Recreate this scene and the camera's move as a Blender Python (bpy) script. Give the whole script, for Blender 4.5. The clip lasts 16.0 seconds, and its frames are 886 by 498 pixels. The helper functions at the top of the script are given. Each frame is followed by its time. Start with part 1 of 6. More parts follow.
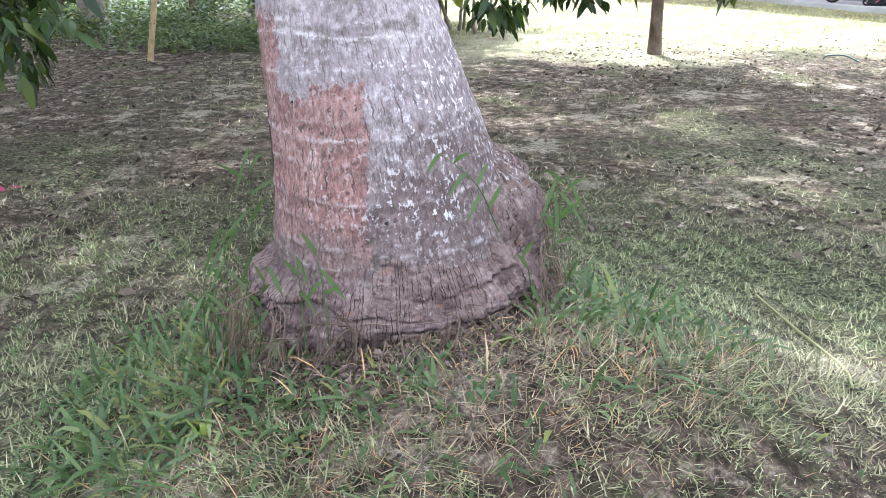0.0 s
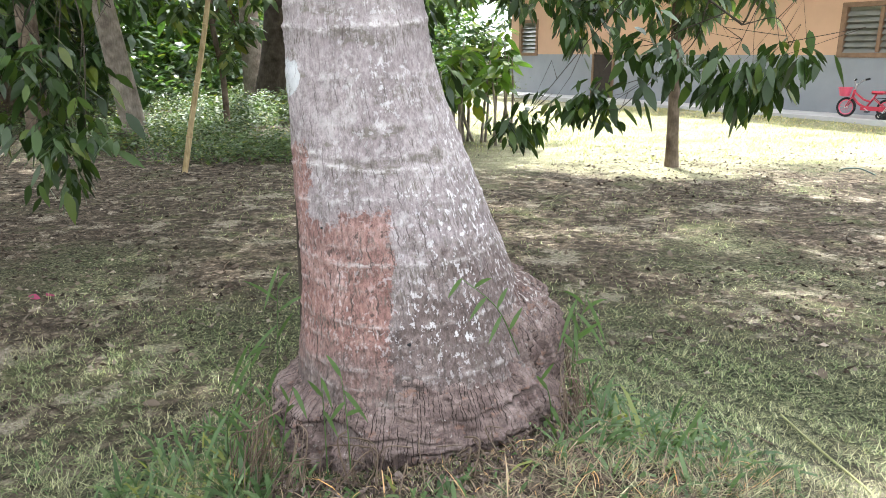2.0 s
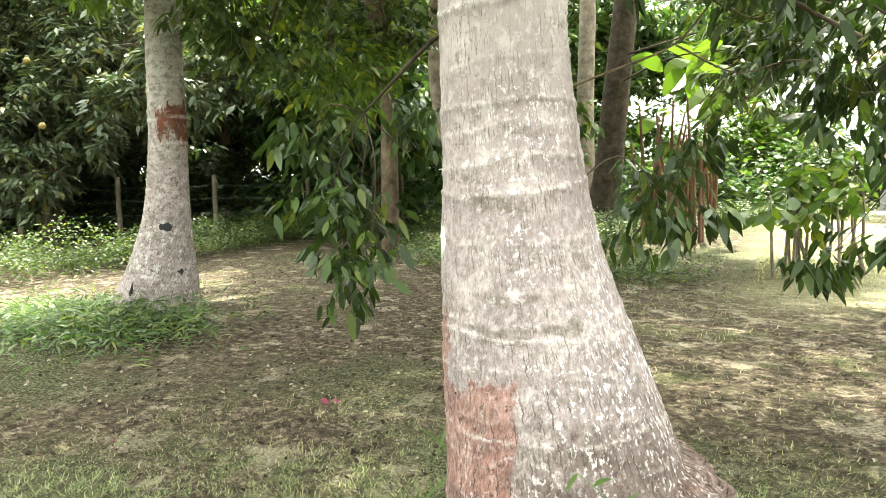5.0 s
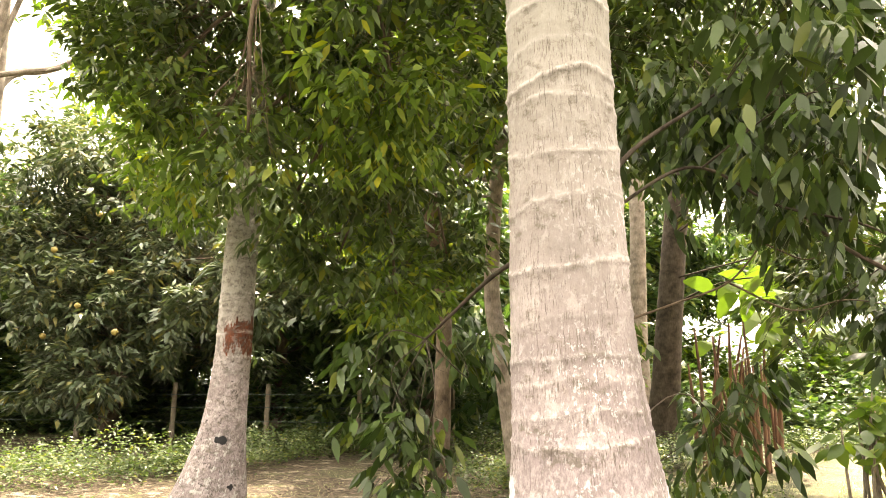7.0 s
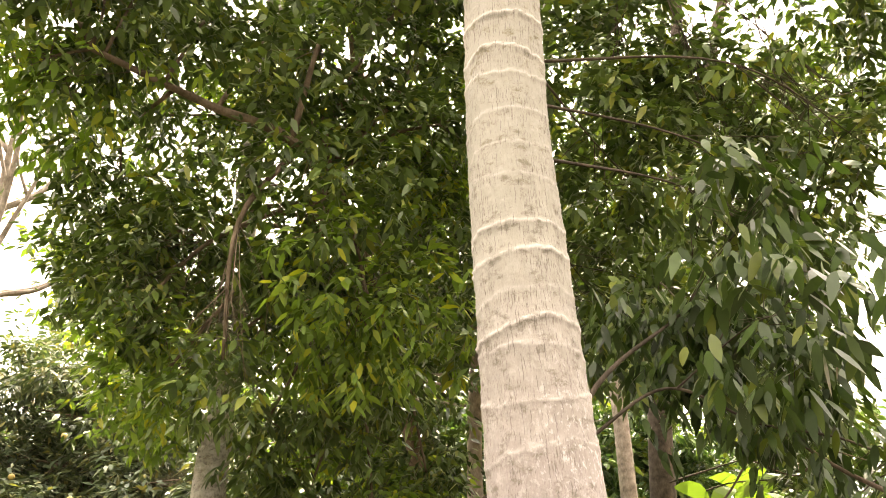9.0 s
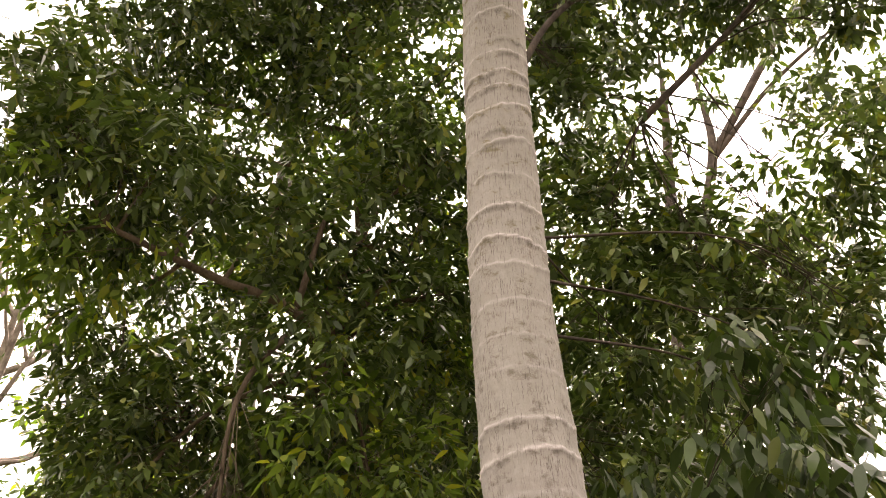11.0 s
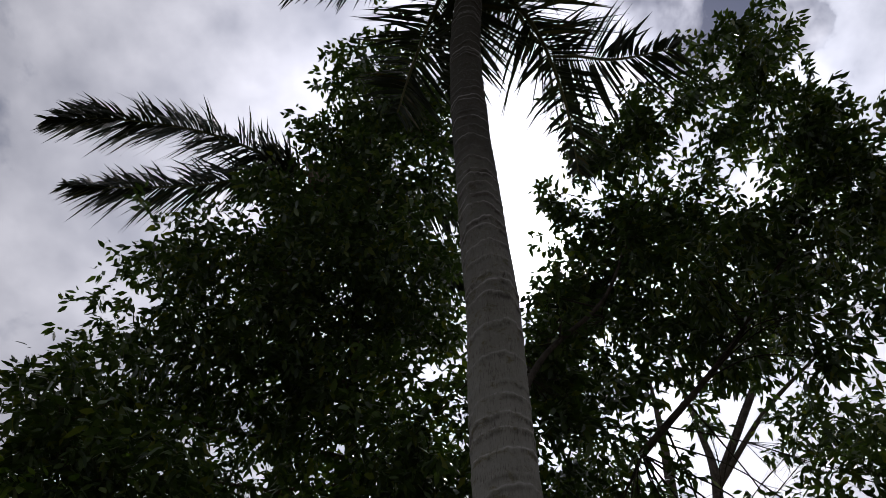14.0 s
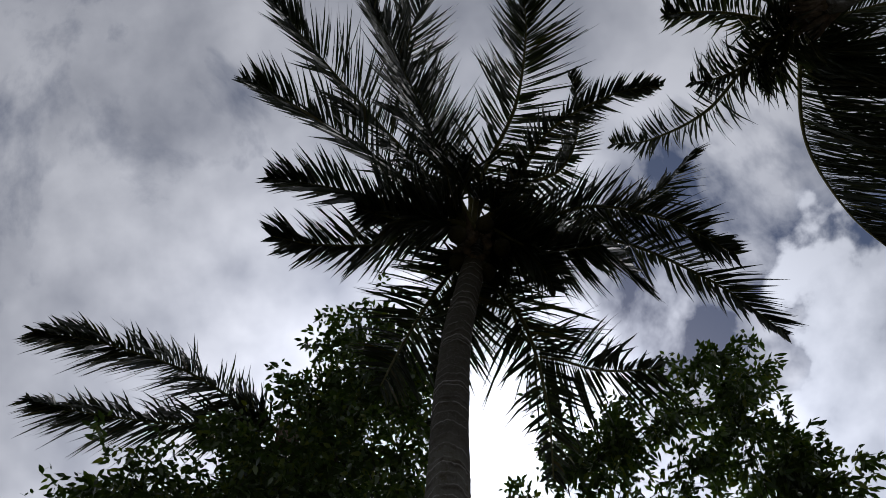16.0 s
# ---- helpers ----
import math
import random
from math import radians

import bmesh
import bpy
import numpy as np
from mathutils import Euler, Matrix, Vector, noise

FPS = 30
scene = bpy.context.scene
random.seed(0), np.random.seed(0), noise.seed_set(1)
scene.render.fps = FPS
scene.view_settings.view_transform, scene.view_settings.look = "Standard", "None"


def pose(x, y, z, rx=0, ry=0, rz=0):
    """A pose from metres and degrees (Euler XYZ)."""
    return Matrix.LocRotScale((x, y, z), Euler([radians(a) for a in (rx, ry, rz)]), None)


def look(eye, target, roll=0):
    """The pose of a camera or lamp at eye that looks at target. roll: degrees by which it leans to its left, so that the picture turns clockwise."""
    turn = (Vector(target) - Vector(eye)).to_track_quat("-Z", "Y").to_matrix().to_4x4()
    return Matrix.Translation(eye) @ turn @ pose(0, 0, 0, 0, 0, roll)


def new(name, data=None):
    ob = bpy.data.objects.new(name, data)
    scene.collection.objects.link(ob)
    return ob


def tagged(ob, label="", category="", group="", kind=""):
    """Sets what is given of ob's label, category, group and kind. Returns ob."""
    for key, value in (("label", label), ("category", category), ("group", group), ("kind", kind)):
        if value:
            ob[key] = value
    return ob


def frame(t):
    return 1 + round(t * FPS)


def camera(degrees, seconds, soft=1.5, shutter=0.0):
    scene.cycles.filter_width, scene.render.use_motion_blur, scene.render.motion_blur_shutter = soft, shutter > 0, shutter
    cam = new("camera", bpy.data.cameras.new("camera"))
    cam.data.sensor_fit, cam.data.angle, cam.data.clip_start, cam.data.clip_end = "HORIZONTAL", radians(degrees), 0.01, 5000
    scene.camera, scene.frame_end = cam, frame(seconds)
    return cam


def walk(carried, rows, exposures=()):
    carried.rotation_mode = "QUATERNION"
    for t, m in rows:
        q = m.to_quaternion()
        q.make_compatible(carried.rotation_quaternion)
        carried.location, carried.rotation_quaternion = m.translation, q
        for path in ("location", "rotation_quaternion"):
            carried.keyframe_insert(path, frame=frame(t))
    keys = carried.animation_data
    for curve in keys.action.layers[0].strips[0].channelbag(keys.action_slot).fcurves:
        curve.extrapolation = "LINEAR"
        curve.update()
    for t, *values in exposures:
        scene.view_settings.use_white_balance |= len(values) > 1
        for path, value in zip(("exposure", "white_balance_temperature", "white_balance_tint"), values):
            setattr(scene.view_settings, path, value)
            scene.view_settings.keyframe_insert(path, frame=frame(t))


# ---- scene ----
cam = camera(62.9, 16.0, 0.85)
PATH = [
    (0.0, 0.094, -1.703, 1.162, 66.77, -0.28, -2.47),
    (0.5, 0.109, -1.738, 1.179, 68.10, 0.19, -4.03),
    (1.0, 0.116, -1.745, 1.192, 69.96, 1.03, -4.86),
    (1.5, 0.101, -1.746, 1.207, 72.78, 0.57, -3.03),
    (2.0, 0.092, -1.736, 1.217, 74.93, -0.19, -0.72),
    (2.5, 0.125, -1.683, 1.204, 72.84, -0.10, 1.17),
    (3.0, 0.168, -1.577, 1.197, 72.03, -1.05, 4.26),
    (3.5, 0.236, -1.525, 1.229, 74.12, -0.96, 8.25),
    (4.0, 0.360, -1.510, 1.262, 77.54, -2.44, 17.27),
    (4.5, 0.474, -1.524, 1.306, 82.64, -0.79, 21.48),
    (4.7, 0.498, -1.535, 1.312, 83.05, -0.10, 24.34),
    (6.8, 0.496, -1.647, 1.387, 97.99, -0.50, 29.68),
    (7.0, 0.502, -1.660, 1.402, 100.55, -0.88, 30.10),
    (7.5, 0.516, -1.682, 1.439, 105.78, 0.10, 30.74),
    (8.0, 0.526, -1.680, 1.462, 110.22, 0.56, 30.27),
    (8.2, 0.531, -1.683, 1.467, 111.47, 0.47, 29.38),
    (10.3, 0.547, -1.704, 1.597, 122.61, 1.35, 30.43),
    (10.5, 0.549, -1.708, 1.601, 123.49, 1.17, 30.38),
    (11.0, 0.554, -1.721, 1.613, 128.70, 1.48, 29.44),
    (11.5, 0.555, -1.725, 1.627, 132.30, 1.63, 29.14),
    (12.0, 0.565, -1.739, 1.626, 135.95, 1.39, 28.74),
    (12.5, 0.548, -1.739, 1.639, 141.31, 1.38, 28.06),
    (13.0, 0.548, -1.751, 1.650, 146.27, 1.77, 28.07),
    (13.5, 0.547, -1.784, 1.650, 149.70, 1.66, 28.58),
    (14.0, 0.555, -1.810, 1.650, 153.47, 1.31, 28.44),
    (14.5, 0.560, -1.830, 1.655, 160.16, 1.12, 28.24),
    (15.0, 0.560, -1.840, 1.660, 167.93, 0.68, 27.42),
    (15.5, 0.560, -1.840, 1.660, 173.83, -0.24, 24.04),
    (16.0, 0.560, -1.840, 1.660, 175.09, 0.05, 18.85),
]

# seconds, stops, kelvin, tint
EXPO = [
    (0.0, 1.72, 5500, 14), (2.0, 1.67, 6050, 7), (3.0, 1.72, 6480, 2), (4.7, 2.1, 6900, -3), (7.0, 2.3, 8400, 13), (10.5, 2.1, 8400, 21),
    (11.2, 1.02, 7600, 26), (12.5, 0.42, 6400, 21), (13.5, -1.22, 6150, 18), (14.0, -1.9, 6000, 18), (14.5, -2.05, 5900, 17), (16.0, -2.05, 5900, 14),
]
walk(cam, [(t, pose(x, y, z, rx, ry, rz)) for t, x, y, z, rx, ry, rz in PATH], EXPO)

# ---------------------------------------------------------------- light
SUN_TO = Vector((-0.085, 0.484, 0.871)).normalized()
SUN_ELEV, SUN_AZ = math.asin(SUN_TO.z), math.atan2(SUN_TO.x, SUN_TO.y)

world = bpy.data.worlds.new("world")
scene.world = world
world.use_nodes = True
wn, wl = world.node_tree.nodes, world.node_tree.links
wn.clear()
sky = wn.new("ShaderNodeTexSky")
sky.sky_type, sky.sun_disc = "NISHITA", False
sky.sun_elevation, sky.sun_rotation = SUN_ELEV, SUN_AZ
sky.dust_density, sky.ozone_density = 1.5, 2.0
wcoord = wn.new("ShaderNodeTexCoord")
wmap = wn.new("ShaderNodeMapping")
wmap.inputs["Scale"].default_value = (1.0, 1.0, 1.6)
wmap.inputs["Location"].default_value = (3.1, 0.7, 1.3)
wl.new(wcoord.outputs["Generated"], wmap.inputs["Vector"])
cloud = wn.new("ShaderNodeTexNoise")
cloud.inputs["Scale"].default_value, cloud.inputs["Detail"].default_value = 3.2, 9
cloud.inputs["Roughness"].default_value, cloud.inputs["Distortion"].default_value = 0.58, 0.25
wl.new(wmap.outputs["Vector"], cloud.inputs["Vector"])
cover = wn.new("ShaderNodeValToRGB")
cover.color_ramp.elements[0].position, cover.color_ramp.elements[1].position = 0.40, 0.53
# the cover breaks up on one side of the zenith
gap_dot = wn.new("ShaderNodeVectorMath")
gap_dot.operation = "DOT_PRODUCT"
gap_dot.inputs[1].default_value = Vector((0.366, 0.20, 0.907)).normalized()
wl.new(wcoord.outputs["Generated"], gap_dot.inputs[0])
gap_ramp = wn.new("ShaderNodeMapRange")
gap_ramp.interpolation_type = "SMOOTHSTEP"
for socket, value in (("From Min", 0.955), ("From Max", 0.996), ("To Min", 0.10), ("To Max", -0.10)):
    gap_ramp.inputs[socket].default_value = value
wl.new(gap_dot.outputs["Value"], gap_ramp.inputs["Value"])
gap_sum = wn.new("ShaderNodeMath")
gap_sum.operation = "ADD"
wl.new(cloud.outputs["Fac"], gap_sum.inputs[0])
wl.new(gap_ramp.outputs["Result"], gap_sum.inputs[1])
wl.new(gap_sum.outputs[0], cover.inputs["Fac"])
# a bank of white heaped cloud beyond the gap
bank_dot = wn.new("ShaderNodeVectorMath")
bank_dot.operation = "DOT_PRODUCT"
bank_dot.inputs[1].default_value = Vector((0.53, 0.46, 0.74)).normalized()
wl.new(wcoord.outputs["Generated"], bank_dot.inputs[0])
bank_noise = wn.new("ShaderNodeTexNoise")
bank_noise.inputs["Scale"].default_value, bank_noise.inputs["Detail"].default_value = 9.0, 7
wl.new(wmap.outputs["Vector"], bank_noise.inputs["Vector"])
bank_sum = wn.new("ShaderNodeMath")
bank_sum.operation = "MULTIPLY_ADD"
bank_sum.inputs[1].default_value = 0.13
wl.new(bank_noise.outputs["Fac"], bank_sum.inputs[0])
wl.new(bank_dot.outputs["Value"], bank_sum.inputs[2])
bank = wn.new("ShaderNodeMapRange")
bank.interpolation_type = "SMOOTHSTEP"
bank.inputs["From Min"].default_value, bank.inputs["From Max"].default_value = 1.020, 1.034
wl.new(bank_sum.outputs[0], bank.inputs["Value"])
full_cover = wn.new("ShaderNodeMath")
full_cover.operation = "MAXIMUM"
wl.new(cover.outputs["Color"], full_cover.inputs[0])
wl.new(bank.outputs["Result"], full_cover.inputs[1])
shade_noise = wn.new("ShaderNodeTexNoise")
shade_noise.inputs["Scale"].default_value, shade_noise.inputs["Detail"].default_value = 5.0, 8
wl.new(wmap.outputs["Vector"], shade_noise.inputs["Vector"])
cloud_tone = wn.new("ShaderNodeValToRGB")
ct = cloud_tone.color_ramp.elements
ct[0].position, ct[0].color = 0.34, (0.54, 0.555, 0.60, 1)
ct[1].position, ct[1].color = 0.62, (1.16, 1.15, 1.14, 1)
wl.new(shade_noise.outputs["Fac"], cloud_tone.inputs["Fac"])
# thin cloud is brighter round the sun
sun_dot = wn.new("ShaderNodeVectorMath")
sun_dot.operation = "DOT_PRODUCT"
sun_dot.inputs[1].default_value = SUN_TO
wl.new(wcoord.outputs["Generated"], sun_dot.inputs[0])
sun_pow = wn.new("ShaderNodeMath")
sun_pow.operation = "POWER"
sun_max = wn.new("ShaderNodeMath")
sun_max.operation = "MAXIMUM"
sun_max.inputs[1].default_value = 0.0
wl.new(sun_dot.outputs["Value"], sun_max.inputs[0])
wl.new(sun_max.outputs[0], sun_pow.inputs[0])
sun_pow.inputs[1].default_value = 11.0
glow = wn.new("ShaderNodeMath")
glow.operation = "MULTIPLY_ADD"
glow.inputs[1].default_value, glow.inputs[2].default_value = 4.2, 1.1
wl.new(sun_pow.outputs[0], glow.inputs[0])
core_pow = wn.new("ShaderNodeMath")
core_pow.operation = "POWER"
core_pow.inputs[1].default_value = 900.0
wl.new(sun_max.outputs[0], core_pow.inputs[0])
core = wn.new("ShaderNodeMath")
core.operation = "MULTIPLY_ADD"
core.inputs[1].default_value = 30.0
wl.new(core_pow.outputs[0], core.inputs[0])
wl.new(glow.outputs[0], core.inputs[2])
cloud_lit = wn.new("ShaderNodeVectorMath")
cloud_lit.operation = "SCALE"
bank_tone = wn.new("ShaderNodeMix")
bank_tone.data_type = "RGBA"
bank_shade = wn.new("ShaderNodeValToRGB")
be = bank_shade.color_ramp.elements
be[0].position, be[0].color = 0.38, (0.72, 0.74, 0.78, 1)
be[1].position, be[1].color = 0.60, (1.08, 1.09, 1.11, 1)
wl.new(bank_noise.outputs["Fac"], bank_shade.inputs["Fac"])
wl.new(bank_shade.outputs["Color"], bank_tone.inputs[7])
wl.new(bank.outputs["Result"], bank_tone.inputs[0])
wl.new(cloud_tone.outputs["Color"], bank_tone.inputs[6])
wl.new(bank_tone.outputs[2], cloud_lit.inputs[0])
wl.new(core.outputs[0], cloud_lit.inputs["Scale"])
sky_bg, cloud_bg, sky_mix, sky_out = (wn.new("ShaderNodeBackground"), wn.new("ShaderNodeBackground"),
                                      wn.new("ShaderNodeMixShader"), wn.new("ShaderNodeOutputWorld"))
sky_bg.inputs["Strength"].default_value = 0.15
cloud_bg.inputs["Strength"].default_value = 1.4
wl.new(sky.outputs["Color"], sky_bg.inputs["Color"])
wl.new(cloud_lit.outputs["Vector"], cloud_bg.inputs["Color"])
wl.new(full_cover.outputs[0], sky_mix.inputs["Fac"])
wl.new(sky_bg.outputs[0], sky_mix.inputs[1])
wl.new(cloud_bg.outputs[0], sky_mix.inputs[2])
wl.new(sky_mix.outputs[0], sky_out.inputs["Surface"])

sun = new("sun", bpy.data.lights.new("sun", "SUN"))
sun.data.energy, sun.data.angle, sun.data.color = 5.0, radians(0.6), (1.0, 0.95, 0.86)
sun.matrix_world = look((0, 0, 30), Vector((0, 0, 30)) - SUN_TO)

# ---------------------------------------------------------------- materials


class Mat:
    """A node material with a few short cuts."""

    def __init__(self, name):
        self.m = bpy.data.materials.new(name)
        self.m.use_nodes = True
        self.n, self.l = self.m.node_tree.nodes, self.m.node_tree.links
        self.b = self.n["Principled BSDF"]
        self.coord = self.n.new("ShaderNodeTexCoord").outputs["Object"]

    def scaled(self, sx, sy, sz, at=(0, 0, 0)):
        k = self.n.new("ShaderNodeMapping")
        k.inputs["Scale"].default_value, k.inputs["Location"].default_value = (sx, sy, sz), at
        self.l.new(self.coord, k.inputs["Vector"])
        return k.outputs["Vector"]

    def noise(self, scale, detail=5, rough=0.55, vec=None, distort=0.0):
        k = self.n.new("ShaderNodeTexNoise")
        k.inputs["Scale"].default_value, k.inputs["Detail"].default_value = scale, detail
        k.inputs["Roughness"].default_value, k.inputs["Distortion"].default_value = rough, distort
        self.l.new(vec or self.coord, k.inputs["Vector"])
        return k.outputs["Fac"]

    def voronoi(self, scale, vec=None, feature="F1", rnd=1.0):
        k = self.n.new("ShaderNodeTexVoronoi")
        k.feature = feature
        k.inputs["Scale"].default_value, k.inputs["Randomness"].default_value = scale, rnd
        self.l.new(vec or self.coord, k.inputs["Vector"])
        return k.outputs["Distance"]

    def ramp(self, fac, *stops):
        k = self.n.new("ShaderNodeValToRGB")
        e = k.color_ramp.elements
        while len(e) < len(stops):
            e.new(0.5)
        for s, (p, c) in zip(e, stops):
            s.position, s.color = p, (c, c, c, 1) if isinstance(c, (int, float)) else (*c, 1)
        self.l.new(fac, k.inputs["Fac"])
        return k.outputs["Color"]

    def mix(self, fac, a, b, blend="MIX"):
        k = self.n.new("ShaderNodeMix")
        k.data_type, k.blend_type = "RGBA", blend
        for socket, v in ((k.inputs[0], fac), (k.inputs[6], a), (k.inputs[7], b)):
            if isinstance(v, (int, float)):
                socket.default_value = v
            elif isinstance(v, tuple):
                socket.default_value = (*v, 1)
            else:
                self.l.new(v, socket)
        return k.outputs[2]

    def math(self, op, a, b):
        k = self.n.new("ShaderNodeMath")
        k.operation = op
        for socket, v in ((k.inputs[0], a), (k.inputs[1], b)):
            if isinstance(v, (int, float)):
                socket.default_value = v
            else:
                self.l.new(v, socket)
        return k.outputs[0]

    def sep(self):
        k = self.n.new("ShaderNodeSeparateXYZ")
        self.l.new(self.coord, k.inputs[0])
        return k.outputs

    def island(self):
        return self.n.new("ShaderNodeNewGeometry").outputs["Random Per Island"]

    def each(self):
        return self.n.new("ShaderNodeObjectInfo").outputs["Random"]

    def done(self, colour, rough=0.8, bump=None, strength=0.4, dist=0.01, metal=0.0, spec=0.3):
        if isinstance(colour, tuple):
            self.b.inputs["Base Color"].default_value = (*colour, 1)
        else:
            self.l.new(colour, self.b.inputs["Base Color"])
        if isinstance(rough, (int, float)):
            self.b.inputs["Roughness"].default_value = rough
        else:
            self.l.new(rough, self.b.inputs["Roughness"])
        self.b.inputs["Metallic"].default_value = metal
        self.b.inputs["Specular IOR Level"].default_value = spec
        if bump is not None:
            k = self.n.new("ShaderNodeBump")
            k.inputs["Strength"].default_value, k.inputs["Distance"].default_value = strength, dist
            self.l.new(bump, k.inputs["Height"])
            self.l.new(k.outputs["Normal"], self.b.inputs["Normal"])
        return self.m

    def thin(self, colour, share):
        """Lets light through a leaf."""
        t, x = self.n.new("ShaderNodeBsdfTranslucent"), self.n.new("ShaderNodeMixShader")
        if isinstance(colour, tuple):
            t.inputs["Color"].default_value = (*colour, 1)
        else:
            self.l.new(colour, t.inputs["Color"])
        x.inputs["Fac"].default_value = share
        self.l.new(self.b.outputs[0], x.inputs[1])
        self.l.new(t.outputs[0], x.inputs[2])
        self.l.new(x.outputs[0], self.n["Material Output"].inputs["Surface"])


def leaf_mat(name, dark, mid, light, share=0.35, rough=0.33, through_tint=(1.0, 1.15, 0.45)):
    k = Mat(name)
    c = k.ramp(k.island(), (0.0, dark), (0.55, mid), (0.86, light), (1.0, (light[0] * 1.6, light[1] * 1.15, light[2] * 0.6)))
    k.done(c, rough, k.noise(60, 3), 0.15, 0.002, spec=0.36)
    k.thin(k.mix(1.0, c, tuple(v * 2.1 for v in through_tint), "MULTIPLY"), share)
    return k.m


M_leaf = leaf_mat("broad_leaf", (0.028, 0.05, 0.013), (0.058, 0.094, 0.023), (0.098, 0.145, 0.037), 0.11, 0.38)
# darker copy of the broad leaf: dimmer light on low branches as colour
M_leaf_deep = leaf_mat("shaded_leaf", (0.015, 0.028, 0.008), (0.030, 0.055, 0.013), (0.052, 0.088, 0.022), 0.17, 0.36)
M_leaf_lime = leaf_mat("sunlit_leaf", (0.05, 0.085, 0.016), (0.09, 0.145, 0.028), (0.155, 0.21, 0.042), 0.34, 0.4)
M_leaf_far = leaf_mat("far_leaf", (0.025, 0.05, 0.018), (0.045, 0.08, 0.028), (0.085, 0.13, 0.045), 0.3)
M_leaf_grey = leaf_mat("grey_green_leaf", (0.042, 0.063, 0.036), (0.075, 0.10, 0.057), (0.135, 0.162, 0.098), 0.15, 0.34)
M_leaf_bright = leaf_mat("bright_leaf", (0.04, 0.075, 0.015), (0.07, 0.12, 0.022), (0.11, 0.165, 0.03), 0.34)


def grass_mat():
    k = Mat("grass_blade")
    green = k.ramp(k.island(), (0.0, (0.02, 0.034, 0.013)), (0.34, (0.125, 0.172, 0.070)), (0.80, (0.29, 0.315, 0.165)), (1.0, (0.47, 0.46, 0.30)))
    dry = k.ramp(k.island(), (0.0, (0.03, 0.024, 0.015)), (0.45, (0.18, 0.15, 0.095)), (1.0, (0.50, 0.44, 0.30)))
    c = k.mix(k.ramp(k.math("ADD", k.math("MULTIPLY", k.noise(5, 6, 0.7), 0.5), k.math("MULTIPLY", k.noise(1.3, 4, 0.6), 0.5)), (0.48, 0.06), (0.61, 0.8)), green, dry)
    k.done(c, 0.6, spec=0.3)
    k.thin(k.mix(1.0, c, (1.6, 1.7, 0.8), "MULTIPLY"), 0.22)
    return k.m


M_grass_blade = grass_mat()
M_weed = leaf_mat("weed_leaf", (0.032, 0.054, 0.017), (0.06, 0.092, 0.03), (0.10, 0.135, 0.048), 0.24, 0.5)
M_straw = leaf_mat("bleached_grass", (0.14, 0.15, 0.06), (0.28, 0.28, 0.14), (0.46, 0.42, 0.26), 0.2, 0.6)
M_tuft = leaf_mat("tall_grass", (0.038, 0.068, 0.024), (0.068, 0.112, 0.04), (0.115, 0.16, 0.07), 0.28, 0.5)
M_dry = leaf_mat("dry_grass", (0.08, 0.056, 0.042), (0.19, 0.143, 0.103), (0.35, 0.285, 0.205), 0.2, 0.8, (1, 0.9, 0.6))
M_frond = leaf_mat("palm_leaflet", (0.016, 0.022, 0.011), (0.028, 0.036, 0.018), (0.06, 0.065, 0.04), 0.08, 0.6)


def attribute(k, name):
    a = k.n.new("ShaderNodeAttribute")
    a.attribute_name = name
    return a.outputs["Fac"]


def join_xyz(k, x, y, z=0.0):
    n = k.n.new("ShaderNodeCombineXYZ")
    for socket, v in zip(n.inputs, (x, y, z)):
        if isinstance(v, (int, float)):
            socket.default_value = v
        else:
            k.l.new(v, socket)
    return n.outputs[0]


def fissures(k, arc, z, pitch, thin, run, share, kink):
    """Upright cracks of uneven length: one column each pitch, broken along z. Gives 0 to 1."""
    bendy = k.noise(1.0, 3, 0.6, join_xyz(k, k.math("MULTIPLY", arc, 30), k.math("MULTIPLY", z, 45)))
    u = k.math("ADD", k.math("DIVIDE", arc, pitch), k.math("MULTIPLY", bendy, kink))
    col = k.math("FLOOR", u, 0)
    white = k.n.new("ShaderNodeTexWhiteNoise")
    white.noise_dimensions = "1D"
    k.l.new(col, white.inputs["W"])
    at = k.math("MULTIPLY_ADD", white.outputs["Value"], 0.6)
    at.node.inputs[2].default_value = 0.2
    d = k.math("ABSOLUTE", k.math("SUBTRACT", k.math("SUBTRACT", u, col), at), 0)
    piece = k.noise(1.0, 2, 0.5, join_xyz(k, k.math("MULTIPLY", col, 3.37), k.math("MULTIPLY", z, run)))
    wide = k.ramp(piece, (share, 0.0), (share + 0.12, 1.0))
    return k.math("MULTIPLY", k.math("LESS_THAN", d, k.math("MULTIPLY", wide, thin)), wide)


def lichen(k, z):
    """White crust in small blots, gathered in patches."""
    blot = k.math("MULTIPLY", k.ramp(k.noise(85, 6, 0.68, k.scaled(1, 1, 0.7)), (0.56, 0.0), (0.585, 1.0)),
                  k.ramp(k.noise(4.0, 4, 0.5, k.scaled(1, 1, 1, (0.6, 2, 1.3))), (0.38, 0.12), (0.55, 1.0)))
    across = k.math("ADD", k.sep()[0], 0.5)
    return k.math("MULTIPLY", k.math("MULTIPLY", blot, k.ramp(across, (0.34, 0.25), (0.55, 1.0))), k.math("MULTIPLY", k.ramp(z, (0.50, 0.1), (0.62, 1.0)), k.ramp(k.math("MULTIPLY", z, 0.1), (0.14, 1.0), (0.22, 0.12))))


